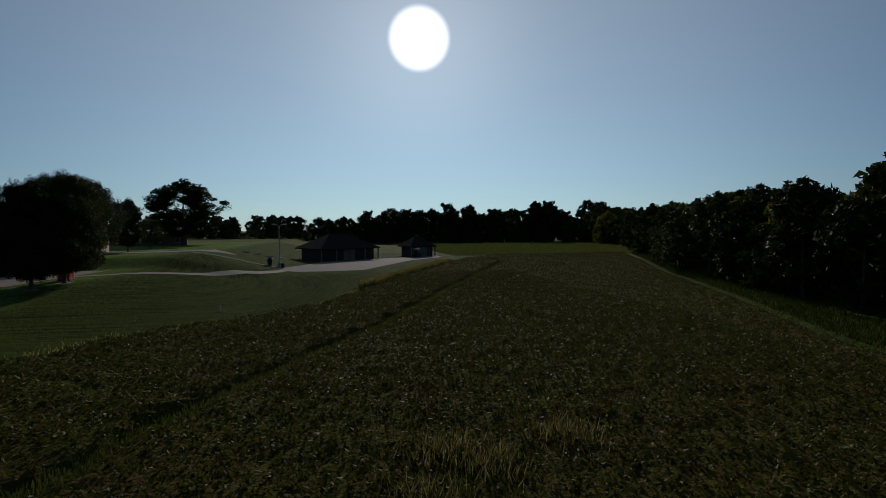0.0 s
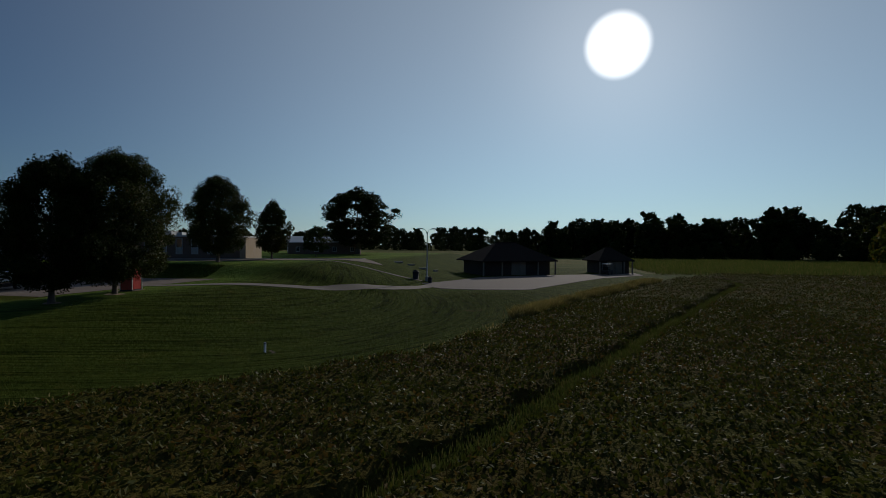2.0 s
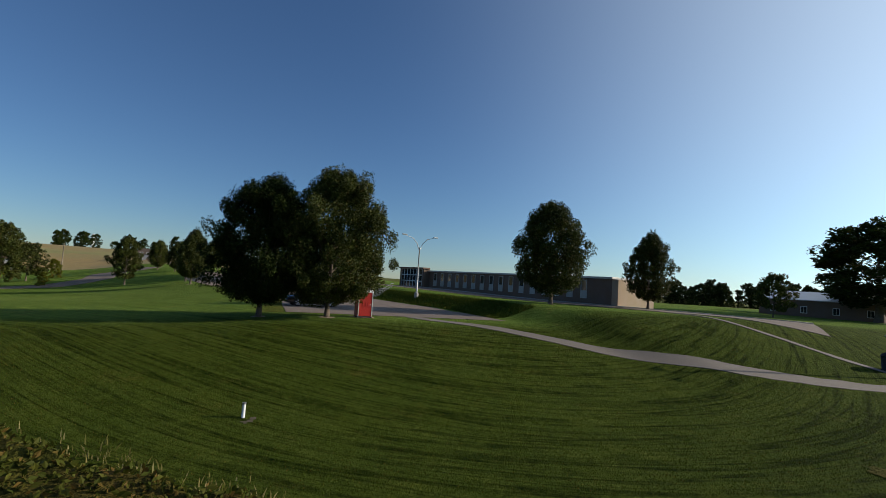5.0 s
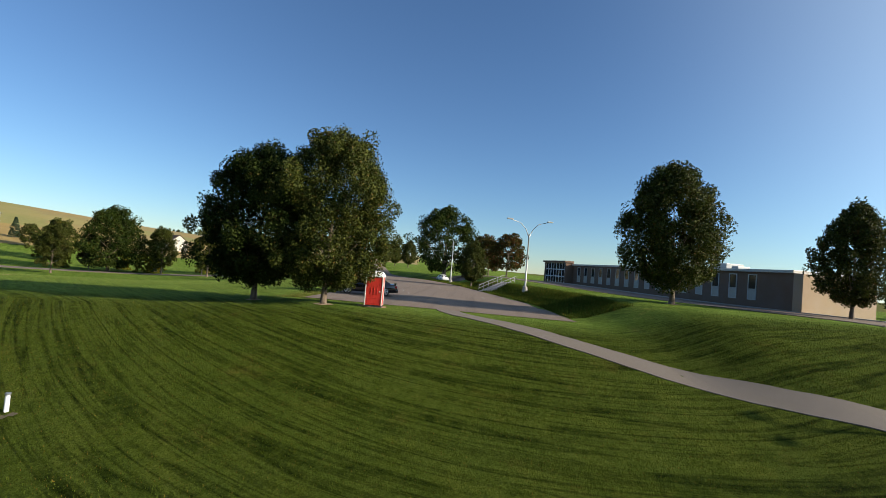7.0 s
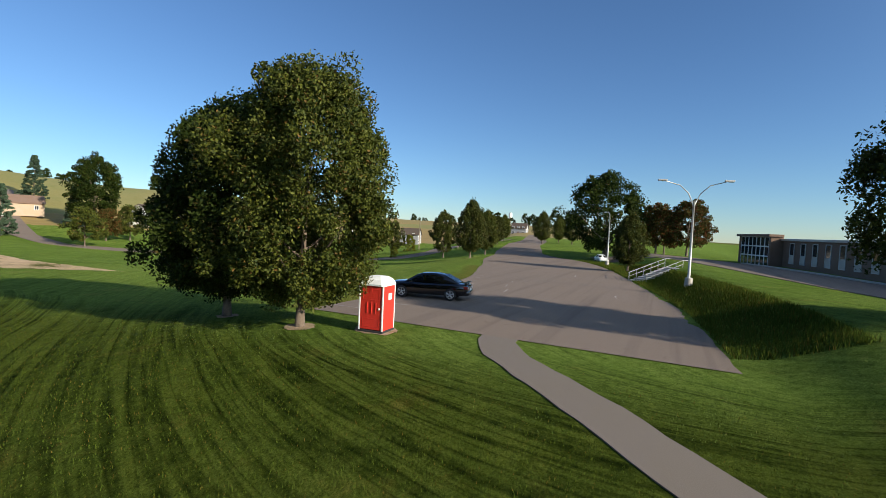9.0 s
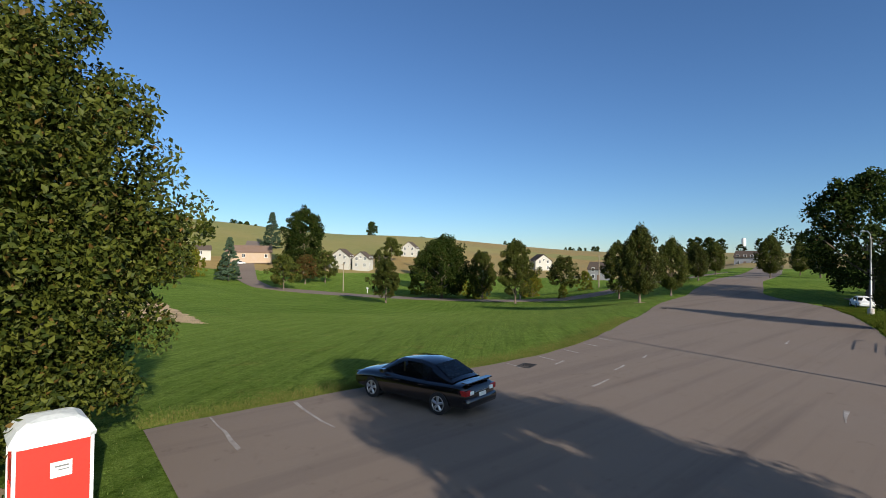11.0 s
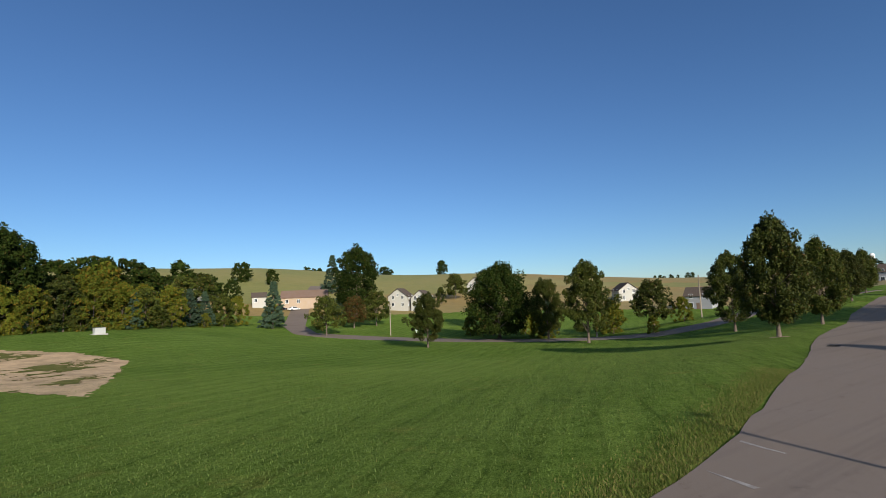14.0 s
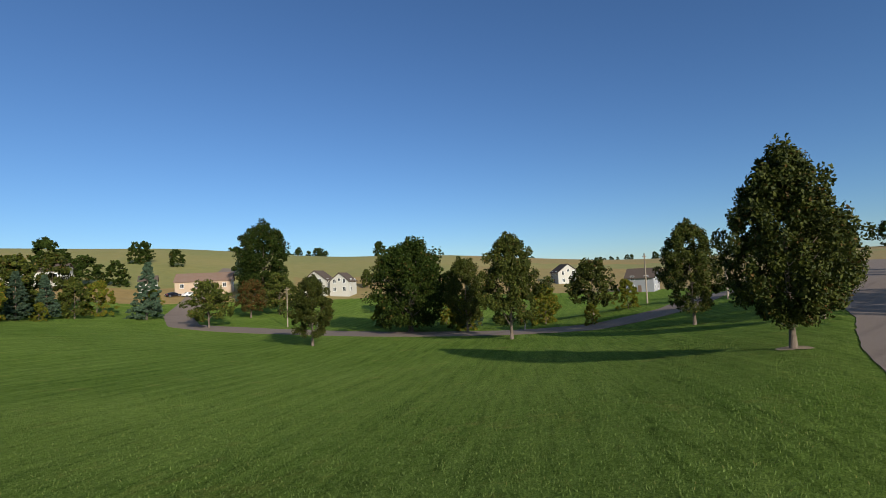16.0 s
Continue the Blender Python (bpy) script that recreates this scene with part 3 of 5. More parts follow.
def tree(label, group="", kind='pear', h=11.0, w=7.5, clear=1.6, leaves=20000, size=0.11, mat=None, clumps=220, seed=1, trunk=0.22, name="tree", category="tree", limbs=9, gap=0.0, tri=False, lump=1.0):
    r = np.random.default_rng(seed)
    base = thing(name, Matrix(), label, category, group)
    bm = bmesh.new()
    top = h * (0.9 if kind == 'spruce' else 0.72)
    lean = r.normal(size=2) * 0.02 * h
    stem = [(lean[0] * (max(z, 0) / h) ** 1.5, lean[1] * (max(z, 0) / h) ** 1.5, z) for z in np.linspace(-0.15, top, 8)]
    tube(bm, stem, [trunk * (1.35 if i == 0 else 1) * (1 - 0.85 * i / 7) for i in range(8)], 9)
    for i in range(limbs):
        a = 2 * math.pi * (i * 0.382 + r.random() * 0.08)
        z0 = clear * 0.75 + (top - clear) * (i + 0.3) / limbs * 0.8
        t = (z0 + h * 0.18 - clear) / (h - clear)
        ln = 0.72 * w / 2 * float(profile(kind, np.array(min(0.95, max(0.05, t)))))
        rise = (0.2 if kind == 'spruce' else 0.95) * ln
        p0 = Vector((lean[0] * (z0 / h) ** 1.5, lean[1] * (z0 / h) ** 1.5, z0)); q = Vector((math.cos(a) * ln, math.sin(a) * ln, rise))
        rr = trunk * 0.42 * (1 - 0.6 * i / limbs)
        tube(bm, [p0, p0 + q * 0.4 + Vector((0, 0, -0.06 * ln)), p0 + q * 0.75, p0 + q], [rr, rr * 0.7, rr * 0.45, rr * 0.15], 5)
    part("trunk", bm, M_BARK, base, smooth=True)
    t = r.random(clumps) ** (1.25 if kind == 'spruce' else 0.9)
    ang = r.random(clumps) * 2 * np.pi
    lob = 1 + 0.13 * np.sin(ang * 3 + seed) + 0.09 * np.sin(ang * 5 + t * 9 + seed * 2)
    rad = profile(kind, t) * (w / 2) * lob * (0.35 + 0.65 * np.sqrt(r.random(clumps))) * 0.93
    z = clear + (h - clear) * t
    if kind != 'spruce':
        rad = rad * (1 + 0.10 * np.clip(r.normal(size=clumps), -1, 2.2))
        z = z + np.where(t > 0.72, 0.035 * h * np.clip(r.normal(size=clumps), -1.2, 1.8), 0)
    cc = np.stack([np.cos(ang) * rad + lean[0] * t, np.sin(ang) * rad + lean[1] * t, z], -1)
    cr = lump * (0.085 if kind != 'spruce' else 0.07) * w * (0.65 + 0.7 * r.random(clumps))
    if gap: keep = r.random(clumps) > gap; cc, cr = cc[keep], cr[keep]
    k = r.integers(0, len(cc), leaves)
    d = r.normal(size=(leaves, 3)); d /= np.linalg.norm(d, axis=1)[:, None]
    c = cc[k] + d * (cr[k] * (0.42 + 0.52 * r.random(leaves)))[:, None] * [1, 1, 1.25 if kind == 'pear' else 0.85 if kind != 'spruce' else 0.5]
    c[:, 2] = np.maximum(c[:, 2], clear * 0.55)
    v, f = leaf_quads(c, size, r, tri)
    mesh_np("crown", v, f, mat or M_LEAF_PEAR, base)
    return base


def stand(ob, x, y, turn=0.0, s=1.0, sz=None, sink=0.05):
    """Sets a thing on the ground."""
    return Matrix.LocRotScale((x, y, float(height(x, y)) - sink), Euler((0, 0, radians(turn))), (s, s, sz or s))


def plant(proto, x, y, turn=0.0, s=1.0, sz=None, label="", group=""):
    if "placed" in proto:
        ob = copy_thing(proto, stand(proto, x, y, turn, s, sz))
    else:
        ob = proto; ob["placed"] = 1; ob.matrix_basis = stand(ob, x, y, turn, s, sz)
    return tagged(ob, label, group=group)


# the two big pears by the car park, and one on the bank
PEAR = "full egg-shaped green pear tree on mown grass"
t_a = tree("tall dense green pear tree beside the red toilet", kind='pear', h=11.1, w=8.6, clear=1.45, leaves=120000, size=0.076, clumps=340, lump=0.95, seed=11, trunk=0.19, limbs=14)
plant(t_a, 1.3, -3.8)
t_b = tree("broad dark green pear tree on mown grass", kind='pear', h=9.8, w=7.9, clear=1.5, leaves=100000, size=0.084, clumps=330, lump=0.95, seed=12, trunk=0.2, limbs=14, mat=M_LEAF_DARK)
plant(t_b, 0.9, -8.7)
t_c = tree("upright pear tree on the bank above the car park", kind='pear', h=10.9, w=8.2, clear=1.7, leaves=70000, size=0.10, clumps=380, seed=13, trunk=0.22, limbs=12, group="pear trees")
plant(t_c, -8.4, 22.7)
t_mid = tree("upright young pear tree on mown grass", kind='pear', h=10.5, w=6.6, clear=1.7, leaves=36000, size=0.118, clumps=340, seed=14, trunk=0.2, limbs=12, group="pear trees", gap=0.05)
t_mid2 = tree("loose-crowned pear tree with a pale trunk", kind='pear', h=10.5, w=6.6, clear=1.7, leaves=30000, size=0.115, clumps=220, seed=15, trunk=0.18, limbs=12, group="pear trees", gap=0.2)
plant(t_mid, -8.8, 37.4, 20, 0.86)
plant(t_mid, -62.9, -20.6, 80, 0.98, 1.07)
plant(t_mid, -79.0, -23.4, 200, 0.88, 0.96)
plant(t_mid2, -86.0, -36.2, 140, 0.98)
plant(t_mid2, -78.2, -55.2, 0, 1.22)
plant(t_mid2, -83.4, -69.7, 60, 1.07)
plant(t_mid2, -62.2, -79.3, 210, 1.05, 0.92, label="small spreading tree by the valley road")
plant(t_mid, -105.3, -29.3, 30, 0.77)
plant(t_mid, -128.7, -22.7, 70, 1.00)
plant(t_mid, -121.1, -36.0, 10, 0.87)
plant(t_mid, -143.0, -39.2, 40, 0.92)
plant(t_mid, -140.7, -15.8, 130, 1.01)
plant(t_mid, -154.0, -22.6, 230, 0.92)
plant(t_mid, -54.5, 6.4, 120, 0.86, label="small tree on the grass bank")
# maples, oak, elm
t_maple = tree("large round dark maple with a dense crown", kind='round', h=15.5, w=15.0, clear=1.8, leaves=26000, size=0.23, clumps=320, seed=21, trunk=0.4, mat=M_LEAF_DARK)
plant(t_maple, -80.7, -81.4, 0, 0.96)
t_oak = tree("tall dark broad-crowned oak", kind='oak', h=20.0, w=14.0, clear=3.0, leaves=26000, size=0.26, clumps=320, seed=22, trunk=0.5, mat=M_LEAF_DARK, gap=0.04)
plant(t_oak, -82.0, -163.0, 0, 1.2, 1.2)
t_elm = tree("large spreading dark tree beside the drive", kind='oak', h=15.5, w=15.5, clear=2.2, leaves=18000, size=0.23, clumps=220, seed=23, trunk=0.5, mat=M_LEAF_DARK)
plant(t_elm, -88.0, -0.2, 0, 1.12)
plant(t_oak, -19.5, 106.0, 50, 1.4, 0.80, label="broad oak beside the low shed")
t_red = tree("tree turning reddish brown in autumn", kind='round', h=9.5, w=8.0, clear=1.8, leaves=12000, size=0.17, clumps=170, seed=24, trunk=0.2, mat=M_LEAF_RED, gap=0.12)
for x, y, a, s in ((-86.0, 9.5, 0, 1.02), (-82.0, 14.8, 70, 1.05), (-94.0, 11.0, 170, 0.95), (-86.5, -90.9, 30, 0.77), (-71.0, -138.2, 90, 0.97)):
    plant(t_red, x, y, a, s)
t_small = tree("small round-headed tree by the valley road", kind='round', h=8.0, w=7.5, clear=1.6, leaves=8000, size=0.19, clumps=140, seed=25, trunk=0.15, mat=M_LEAF_PEAR)
for x, y, a, s in ((-58.7, -126.5, 0, 1.24), (-78.6, -139.0, 50, 1.04), (-99.8, -111.0, 20, 1.16), (-101.1, -59.2, 70, 0.87), (-17.9, 73.3, 10, 0.72)):
    plant(t_small, x, y, a, s)
t_spruce = tree("blue-green pyramidal spruce", kind='spruce', h=12.0, w=7.5, clear=0.4, leaves=11000, size=0.22, tri=True, clumps=240, seed=26, trunk=0.2, mat=M_LEAF_BLUE, limbs=6)
for x, y, a, s in ((-49.4, -146.2, 0, 1.11), (-27.0, -131.3, 40, 0.67), (-31.4, -138.9, 90, 0.65), (-95.0, -226.2, 0, 1.36), (-79.1, -167.8, 30, 1.04), (-88.3, -74.6, 0, 0.58)):
    plant(t_spruce, x, y, a, s, label="dense blue-green spruce on the grass")
t_shrub = tree("yellow-green leafy tree in the valley hedge", kind='shrub', h=11.0, w=9.0, clear=0.2, leaves=9000, size=0.27, tri=True, clumps=120, seed=27, trunk=0.15, mat=M_LEAF_YELLOW)
HEDGE = [(3.7, -108.6, 0.90), (-1.2, -108.2, 0.89), (-5.3, -109.2, 0.99), (-9.5, -110.7, 1.06), (-13.9, -113.1, 1.03), (-17.7, -117.9, 0.93), (-22.9, -125.0, 0.99), (-35.8, -141.3, 0.92), (-40.0, -149.5, 0.81), (-26.2, -141.1, 1.19), (-17.7, -133.2, 1.14), (-31.8, -152.7, 1.23), (-52.5, -159.9, 0.72)]
t_bush = tree("dark green leafy tree in the valley hedge", kind='round', h=10.5, w=8.0, clear=0.3, leaves=8000, size=0.26, tri=True, clumps=110, seed=28, trunk=0.15, mat=M_LEAF_PEAR)
for i, (x, y, s) in enumerate(HEDGE):
    plant(t_bush if i in (2, 5, 7, 9, 11) else t_shrub, x, y, i * 67, s * (0.86 + 0.28 * (i * 0.618 % 1)), group="valley hedge")
for i, (x, y, s) in enumerate([(1.0, -106.6, 0.37), (-7.9, -107.7, 0.45), (-16.0, -112.4, 0.40), (-20.8, -118.5, 0.45), (-30.2, -132.4, 0.40)]):
    plant(t_bush if i % 2 else t_shrub, x, y, i * 41, s, group="valley hedge", label="low bush at the foot of the valley hedge")
plant(t_spruce, -15.7, -111.9, 10, 0.53, label="small spruce standing in the valley hedge")
for x, y, s in ((9.3, -115.2, 0.96), (4.6, -118.3, 1.02), (8.4, -125.4, 1.07)):
    plant(t_oak, x, y, x * 31, s * 0.77, label="tall dark tree at the hedge's end")
for i, (x, y, s) in enumerate([(-94.4, -63.4, 0.73), (-98.8, -67.0, 0.68), (-86.7, -73.6, 0.58), (-89.2, -78.8, 0.58), (-93.4, -87.7, 0.67), (-83.4, -95.9, 0.54), (-104.3, -54.9, 0.53), (-91.8, -52.9, 0.34)]):
    plant(t_shrub, x, y, i * 51, s, group="roadside shrubs", label="bushy shrub at the valley roadside")
VALLEY = [(-137, -183, 1.1), (-125, -176, 0.7), (-136, -160, 0.55), (-122, -141, 0.75), (-141, -146, 0.7)]
for i, (x, y, s) in enumerate(VALLEY):
    plant((t_small, t_bush, t_spruce)[i % 3], x, y, i * 77, s, group="valley garden trees", label="leafy garden tree beside the valley houses")
# distant trees
t_far = tree("dark green broadleaf tree at the woodland edge", kind='oak', h=13.0, w=12.0, clear=0.8, leaves=3400, size=0.45, tri=True, clumps=90, seed=31, trunk=0.25, mat=M_LEAF_DARK, limbs=5)
t_far2 = tree("olive-green broadleaf tree among the woods", kind='round', h=13.0, w=11.0, clear=0.5, leaves=3400, size=0.45, tri=True, clumps=90, seed=32, trunk=0.25, mat=M_LEAF_PEAR, limbs=5)
t_far3 = tree("woodland tree touched with autumn yellow", kind='shrub', h=12.0, w=10.0, clear=0.1, leaves=3400, size=0.43, tri=True, clumps=90, seed=33, trunk=0.25, mat=M_LEAF_YELLOW, limbs=5)
r = np.random.default_rng(5)


def wood(line, n, depth, s0, s1, group, protos=(0, 1, 2)):
    """Trees scattered along a line, some deep."""
    p = np.array(line, float); s = np.r_[0, np.cumsum(np.hypot(*np.diff(p, axis=0).T))]
    for i in range(n):
        u = (i + 0.5 * r.random()) / n * s[-1]
        x, y = np.interp(u, s, p[:, 0]), np.interp(u, s, p[:, 1])
        e = depth * r.random()
        x, y = x + r.normal() * 1.5 + e * p_out[0], y + r.normal() * 1.5 + e * p_out[1]
        k = r.choice(protos)
        plant((t_far, t_far2, t_far3)[k], x, y, r.random() * 360, (s0 + (s1 - s0) * r.random() + 0.01 * e) * (1 + 0.25 * float(sm(100, 180, y))), group=group)


p_out = (1.0, 0.3)
wood([(158, 185), (150, 130), (132, 95), (120, 74), (110, 54), (101, 33), (94, 14), (86, -6), (77, -28), (69, -48), (60, -78)], 135, 26, 0.66, 0.93, "woodland beside the field")
p_out = (-0.5, -1.0)
wood([(12.4, -120.5), (1.6, -127.0), (-13.8, -141.4)], 12, 30, 0.5, 0.95, "wood behind the hedge", (0, 0, 2))


def crown_of(proto, share, grow):
    """A thinned copy of a crown's leaves, each leaf grown to keep it closed."""
    me = [c for c in proto.children if c.name.startswith("crown")][0].data
    co = np.empty(len(me.vertices) * 3, np.float32); me.vertices.foreach_get("co", co)
    q4 = co.reshape(-1, 3, 3)
    q4 = q4[r.random(len(q4)) < share]
    mid = q4.mean(1, keepdims=True)
    return mid + (q4 - mid) * grow


MASS = [crown_of(t, 0.42, 1.6) for t in (t_far, t_far2, t_far3)]


def wood_mass(name, spots, label):
    """A far wood as one mass of leaves: spots are x, y, scale, kind."""
    vs = []
    for x, y, s, kd in spots:
        a = r.random() * 2 * math.pi
        c = MASS[kd] * [s, s, s * (0.85 + 0.3 * r.random())]
        c = np.stack([c[..., 0] * math.cos(a) - c[..., 1] * math.sin(a) + x, c[..., 0] * math.sin(a) + c[..., 1] * math.cos(a) + y, c[..., 2] + float(height(x, y)) - 0.3], -1)
        vs.append(c)
    v = np.concatenate(vs).reshape(-1, 3)
    return tagged(mesh_np(name, v, np.arange(len(v)).reshape(-1, 3), [M_LEAF_DARK]), label, "woods", kind="stuff")


def spots_along(line, n, depth, s0, s1, kinds, scale_at=lambda x: 1.0, push=(0.1, 1.0)):
    p = np.array(line, float); sl = np.r_[0, np.cumsum(np.hypot(*np.diff(p, axis=0).T))]
    res = []
    for i in range(n):
        u = (i + 0.6 * r.random()) / n * sl[-1]; e = depth * r.random()
        x, y = np.interp(u, sl, p[:, 0]) + r.normal() * 2 + e * push[0], np.interp(u, sl, p[:, 1]) + r.normal() * 2 + e * push[1]
        res.append((x, y, (s0 + (s1 - s0) * r.random() + 0.006 * e) * scale_at(x), int(r.choice(kinds))))
    return res


low_west = lambda x: 0.66 + 0.46 * float(sm(-30, 90, x))
wood_mass("woodland_back", spots_along([(-171.5, 170.0), (-114.0, 203.8), (-39.0, 223.0), (45.0, 209.1), (100.5, 201.0), (152.0, 179.3), (177.1, 160.4)], 150, 55, 0.8, 1.3, (0, 0, 1), low_west), "dark woodland beyond the field")
wood_mass("woodland_edge", spots_along([(-138.0, 174.6), (-60.0, 207.2), (45.0, 196.2), (115.3, 186.6), (151.6, 166.6)], 70, 8, 0.3, 0.58, (2, 2, 1), low_west), "low scrub along the woodland edge")
sky_spots = []
for az, rr, n, sp, s in ((163, 560, 7, 6, 0.55), (160, 600, 8, 6, 0.6), (156.5, 560, 5, 5, 0.8), (148, 500, 2, 4, 1.0), (142.5, 620, 2, 5, 0.5), (131, 640, 4, 6, 0.55), (123, 640, 9, 6, 0.6), (118, 640, 5, 6, 0.6), (170, 330, 3, 7, 1.0), (175, 260, 4, 8, 1.1), (112, 560, 5, 9, 0.9), (106, 500, 6, 10, 0.9), (101, 420, 6, 10, 0.9)):
    for i in range(n):
        a = radians(az) + (r.random() - 0.5) * n * sp / rr
        sky_spots.append((-22 - math.sin(a) * (rr * 0.78 + 20 * r.random()), -3 + math.cos(a) * (rr * 0.78 + 20 * r.random()), 0.85 * s * (0.7 + 0.5 * r.random()), i % 3))
wood_mass("skyline_trees", sky_spots, "dark trees along the farm hill skyline")
for o in list(scene.objects):
    if "placed" in o: del o["placed"]

# ---- soybean field ----
W_EDGE = np.array([(-80, 7.0), (-45, 8.5), (-31, 11.5), (-20, 15.6), (-15, 20.0), (-10, 24.5), (-6.5, 27.1), (0, 30.2), (6, 32.3), (13, 35.3), (18, 37.5), (28, 43.5), (40, 50.5), (50, 56.5), (82, 80.0)], float)
E_EDGE = np.array([(-85, 50), (-31, 67), (-12, 76.5), (5, 84), (20, 89.5), (38, 98), (60, 108), (82, 120)], float)
TRACK = np.array([(-80, 6.0), (-55, 16.0), (-42.8, 20.8), (-37.6, 23.0), (-25.8, 29.4), (-18, 34.0), (-11, 36.8), (-6, 39.6), (5.5, 44.7), (18, 51.5), (26, 55.5), (45, 66.0)], float)


def field_edges(y):
    return np.interp(y, W_EDGE[:, 0], W_EDGE[:, 1]), np.interp(y, E_EDGE[:, 0], E_EDGE[:, 1]), np.interp(y, TRACK[:, 0], TRACK[:, 1])


def ripple(x, y):
    """Uneven growth of the crop, 0 to 1."""
    return 0.5 + 0.22 * np.sin(x * 0.9 + 1.3 * np.sin(y * 0.31)) + 0.16 * np.sin(y * 1.7 + x * 0.4) + 0.12 * np.sin(x * 2.9 - y * 2.3)


def crop_depth(x, y):
    w, e, t = field_edges(y)
    w = w + 0.35 * np.sin(y * 0.8) + 0.25 * np.sin(y * 2.3)
    cover = np.clip((x - w) / 0.8, 0, 1) * np.clip((e - x) / 1.5, 0, 1) * np.clip((np.abs(x - t) - 0.55 - 0.2 * np.sin(y * 1.1)) / 0.6, 0, 1) * np.clip((70 - y) / 2, 0, 1)
    return cover * (0.42 + 0.3 * ripple(x, y))


sxs, sys_ = np.arange(0, 124, 0.55), np.arange(-112, 94, 0.55)
SX, SY = np.meshgrid(sxs, sys_, indexing="ij")
dep = crop_depth(SX, SY)
jz = rng.random(SX.shape) * 0.16
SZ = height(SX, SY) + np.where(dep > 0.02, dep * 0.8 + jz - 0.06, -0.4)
idx = np.arange(SX.size).reshape(SX.shape)
q = np.stack([idx[:-1, :-1], idx[1:, :-1], idx[1:, 1:], idx[:-1, 1:]], -1).reshape(-1, 4)
keep = (dep > 0.02).ravel()[q].any(1)
q = q[keep]
used = np.unique(q); remap = np.full(SX.size, -1); remap[used] = np.arange(len(used))
# sheet below the leaves; the shade down between plants is put into its colour
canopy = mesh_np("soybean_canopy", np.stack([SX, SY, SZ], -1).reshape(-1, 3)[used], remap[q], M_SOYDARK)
tagged(canopy, "low canopy sheet of a ripening soybean field, leaf shade in its colour", "crop", kind="stuff")


def scatter(n, x0, x1, y0, y1):
    x, y = x0 + (x1 - x0) * rng.random(n), y0 + (y1 - y0) * rng.random(n)
    d = crop_depth(x, y)
    k = d > 0.12
    return x[k], y[k], d[k]


pts = [scatter(330000, 6, 118, -100, 92), scatter(110000, 10, 62, -78, 25)]
x, y, d = (np.concatenate(v) for v in zip(*pts))
z = height(x, y) + d * (0.72 + 0.4 * rng.random(len(x))) + 0.05
v, f = leaf_quads(np.stack([x, y, z], -1), 0.11, rng)
tagged(mesh_np("soybean_leaves", v, f, M_SOY), "green and browning soybean leaves over the field", "crop", kind="stuff")


def blades(x, y, tall, wide, lean=0.4, up=0.0):
    """Grass blades: one bent triangle pair each."""
    n = len(x)
    z = height(x, y) - 0.01 + up
    a = rng.random(n) * 2 * np.pi
    hh = tall * (0.6 + 0.8 * rng.random(n))
    b = np.stack([x, y, z], -1)
    s = np.stack([np.cos(a), np.sin(a), np.zeros(n)], -1) * (wide / 2)
    ln = np.stack([np.cos(a + 1.6), np.sin(a + 1.6), np.zeros(n)], -1) * (hh * lean * rng.random(n))[:, None]
    tip = b + ln + np.stack([np.zeros(n), np.zeros(n), hh], -1)
    midp = b + ln * 0.35 + np.stack([np.zeros(n), np.zeros(n), hh * 0.55], -1)
    vert = np.stack([b - s, b + s, midp + s * 0.8, tip, midp - s * 0.8], 1).reshape(-1, 3)
    i = np.arange(n)[:, None] * 5
    return vert, i + np.array([[0, 1, 2, 3, 4]])


# grass in the track between the rows, weeds and pale tufts at the field's edge
n = 44000
y = -95 + 150 * rng.random(n); t = field_edges(y)[2]
x = t + np.where(rng.random(n) < 0.7, 0.75 + 0.5 * rng.normal(size=n), (rng.random(n) - 0.5) * 1.6)
v, f = blades(x, y, 0.28, 0.05)
tagged(mesh_np("track_grass", v, f, M_DRYBLADE), "grass growing in a track between soybean rows", "grass", kind="stuff")
y = np.concatenate([-35 + 110 * rng.random(3000), 9 + 36 * rng.random(34000)])
w = field_edges(y)[0]
x = w + rng.normal(size=len(y)) * 0.55 - 0.5
clump = np.sin(y * 1.3) + np.sin(y * 0.47 + 1) + 0.6 * np.sin(y * 3.1)
k = (clump > 0.1) | (rng.random(len(y)) < 0.15)
v, f = blades(x[k], y[k], np.where((y > 9) & (y < 45), 0.9, 0.25)[k], 0.05, 0.7)
tagged(mesh_np("dry_grass_tufts", v, f, M_STRAW), "pale dry grass tufts along the field edge", "grass", kind="stuff")
n = 1300
cx0 = np.array([(32.5, -48.5), (35.2, -46.0), (38.6, -44.5), (33.6, -45.0), (30.6, -50.5)])
c = cx0[rng.integers(0, 5, n)] + rng.normal(size=(n, 2)) * [0.6, 0.8]
v, f = blades(c[:, 0], c[:, 1], 0.8, 0.03, 0.5, 0.1)
tagged(mesh_np("weed_stalks", v, f, M_STRAW), "brown weed stalks standing in the soybeans", "weeds", kind="stuff")
n = 30000
x, y = 60 + 90 * rng.random(n), 71 + 100 * rng.random(n)
v, f = blades(x, y, 0.9, 0.13, 0.6)
tagged(mesh_np("tall_meadow_grass", v, f, M_DRYBLADE), "tall dry meadow grass before the woods", "grass", kind="stuff")
n = 16000
y = -85 + 160 * rng.random(n); e = field_edges(y)[1]
x = e + 1.5 + 7 * rng.random(n)
v, f = blades(x, y, 0.4, 0.07, 0.6)
tagged(mesh_np("verge_grass", v, f, M_DARKBLADE), "rough dark grass verge beside the woodland", "grass", kind="stuff")

# ---- lawn blades where the camera passes low ----
LOT_POLY = S_EDGE + N_EDGE[::-1]


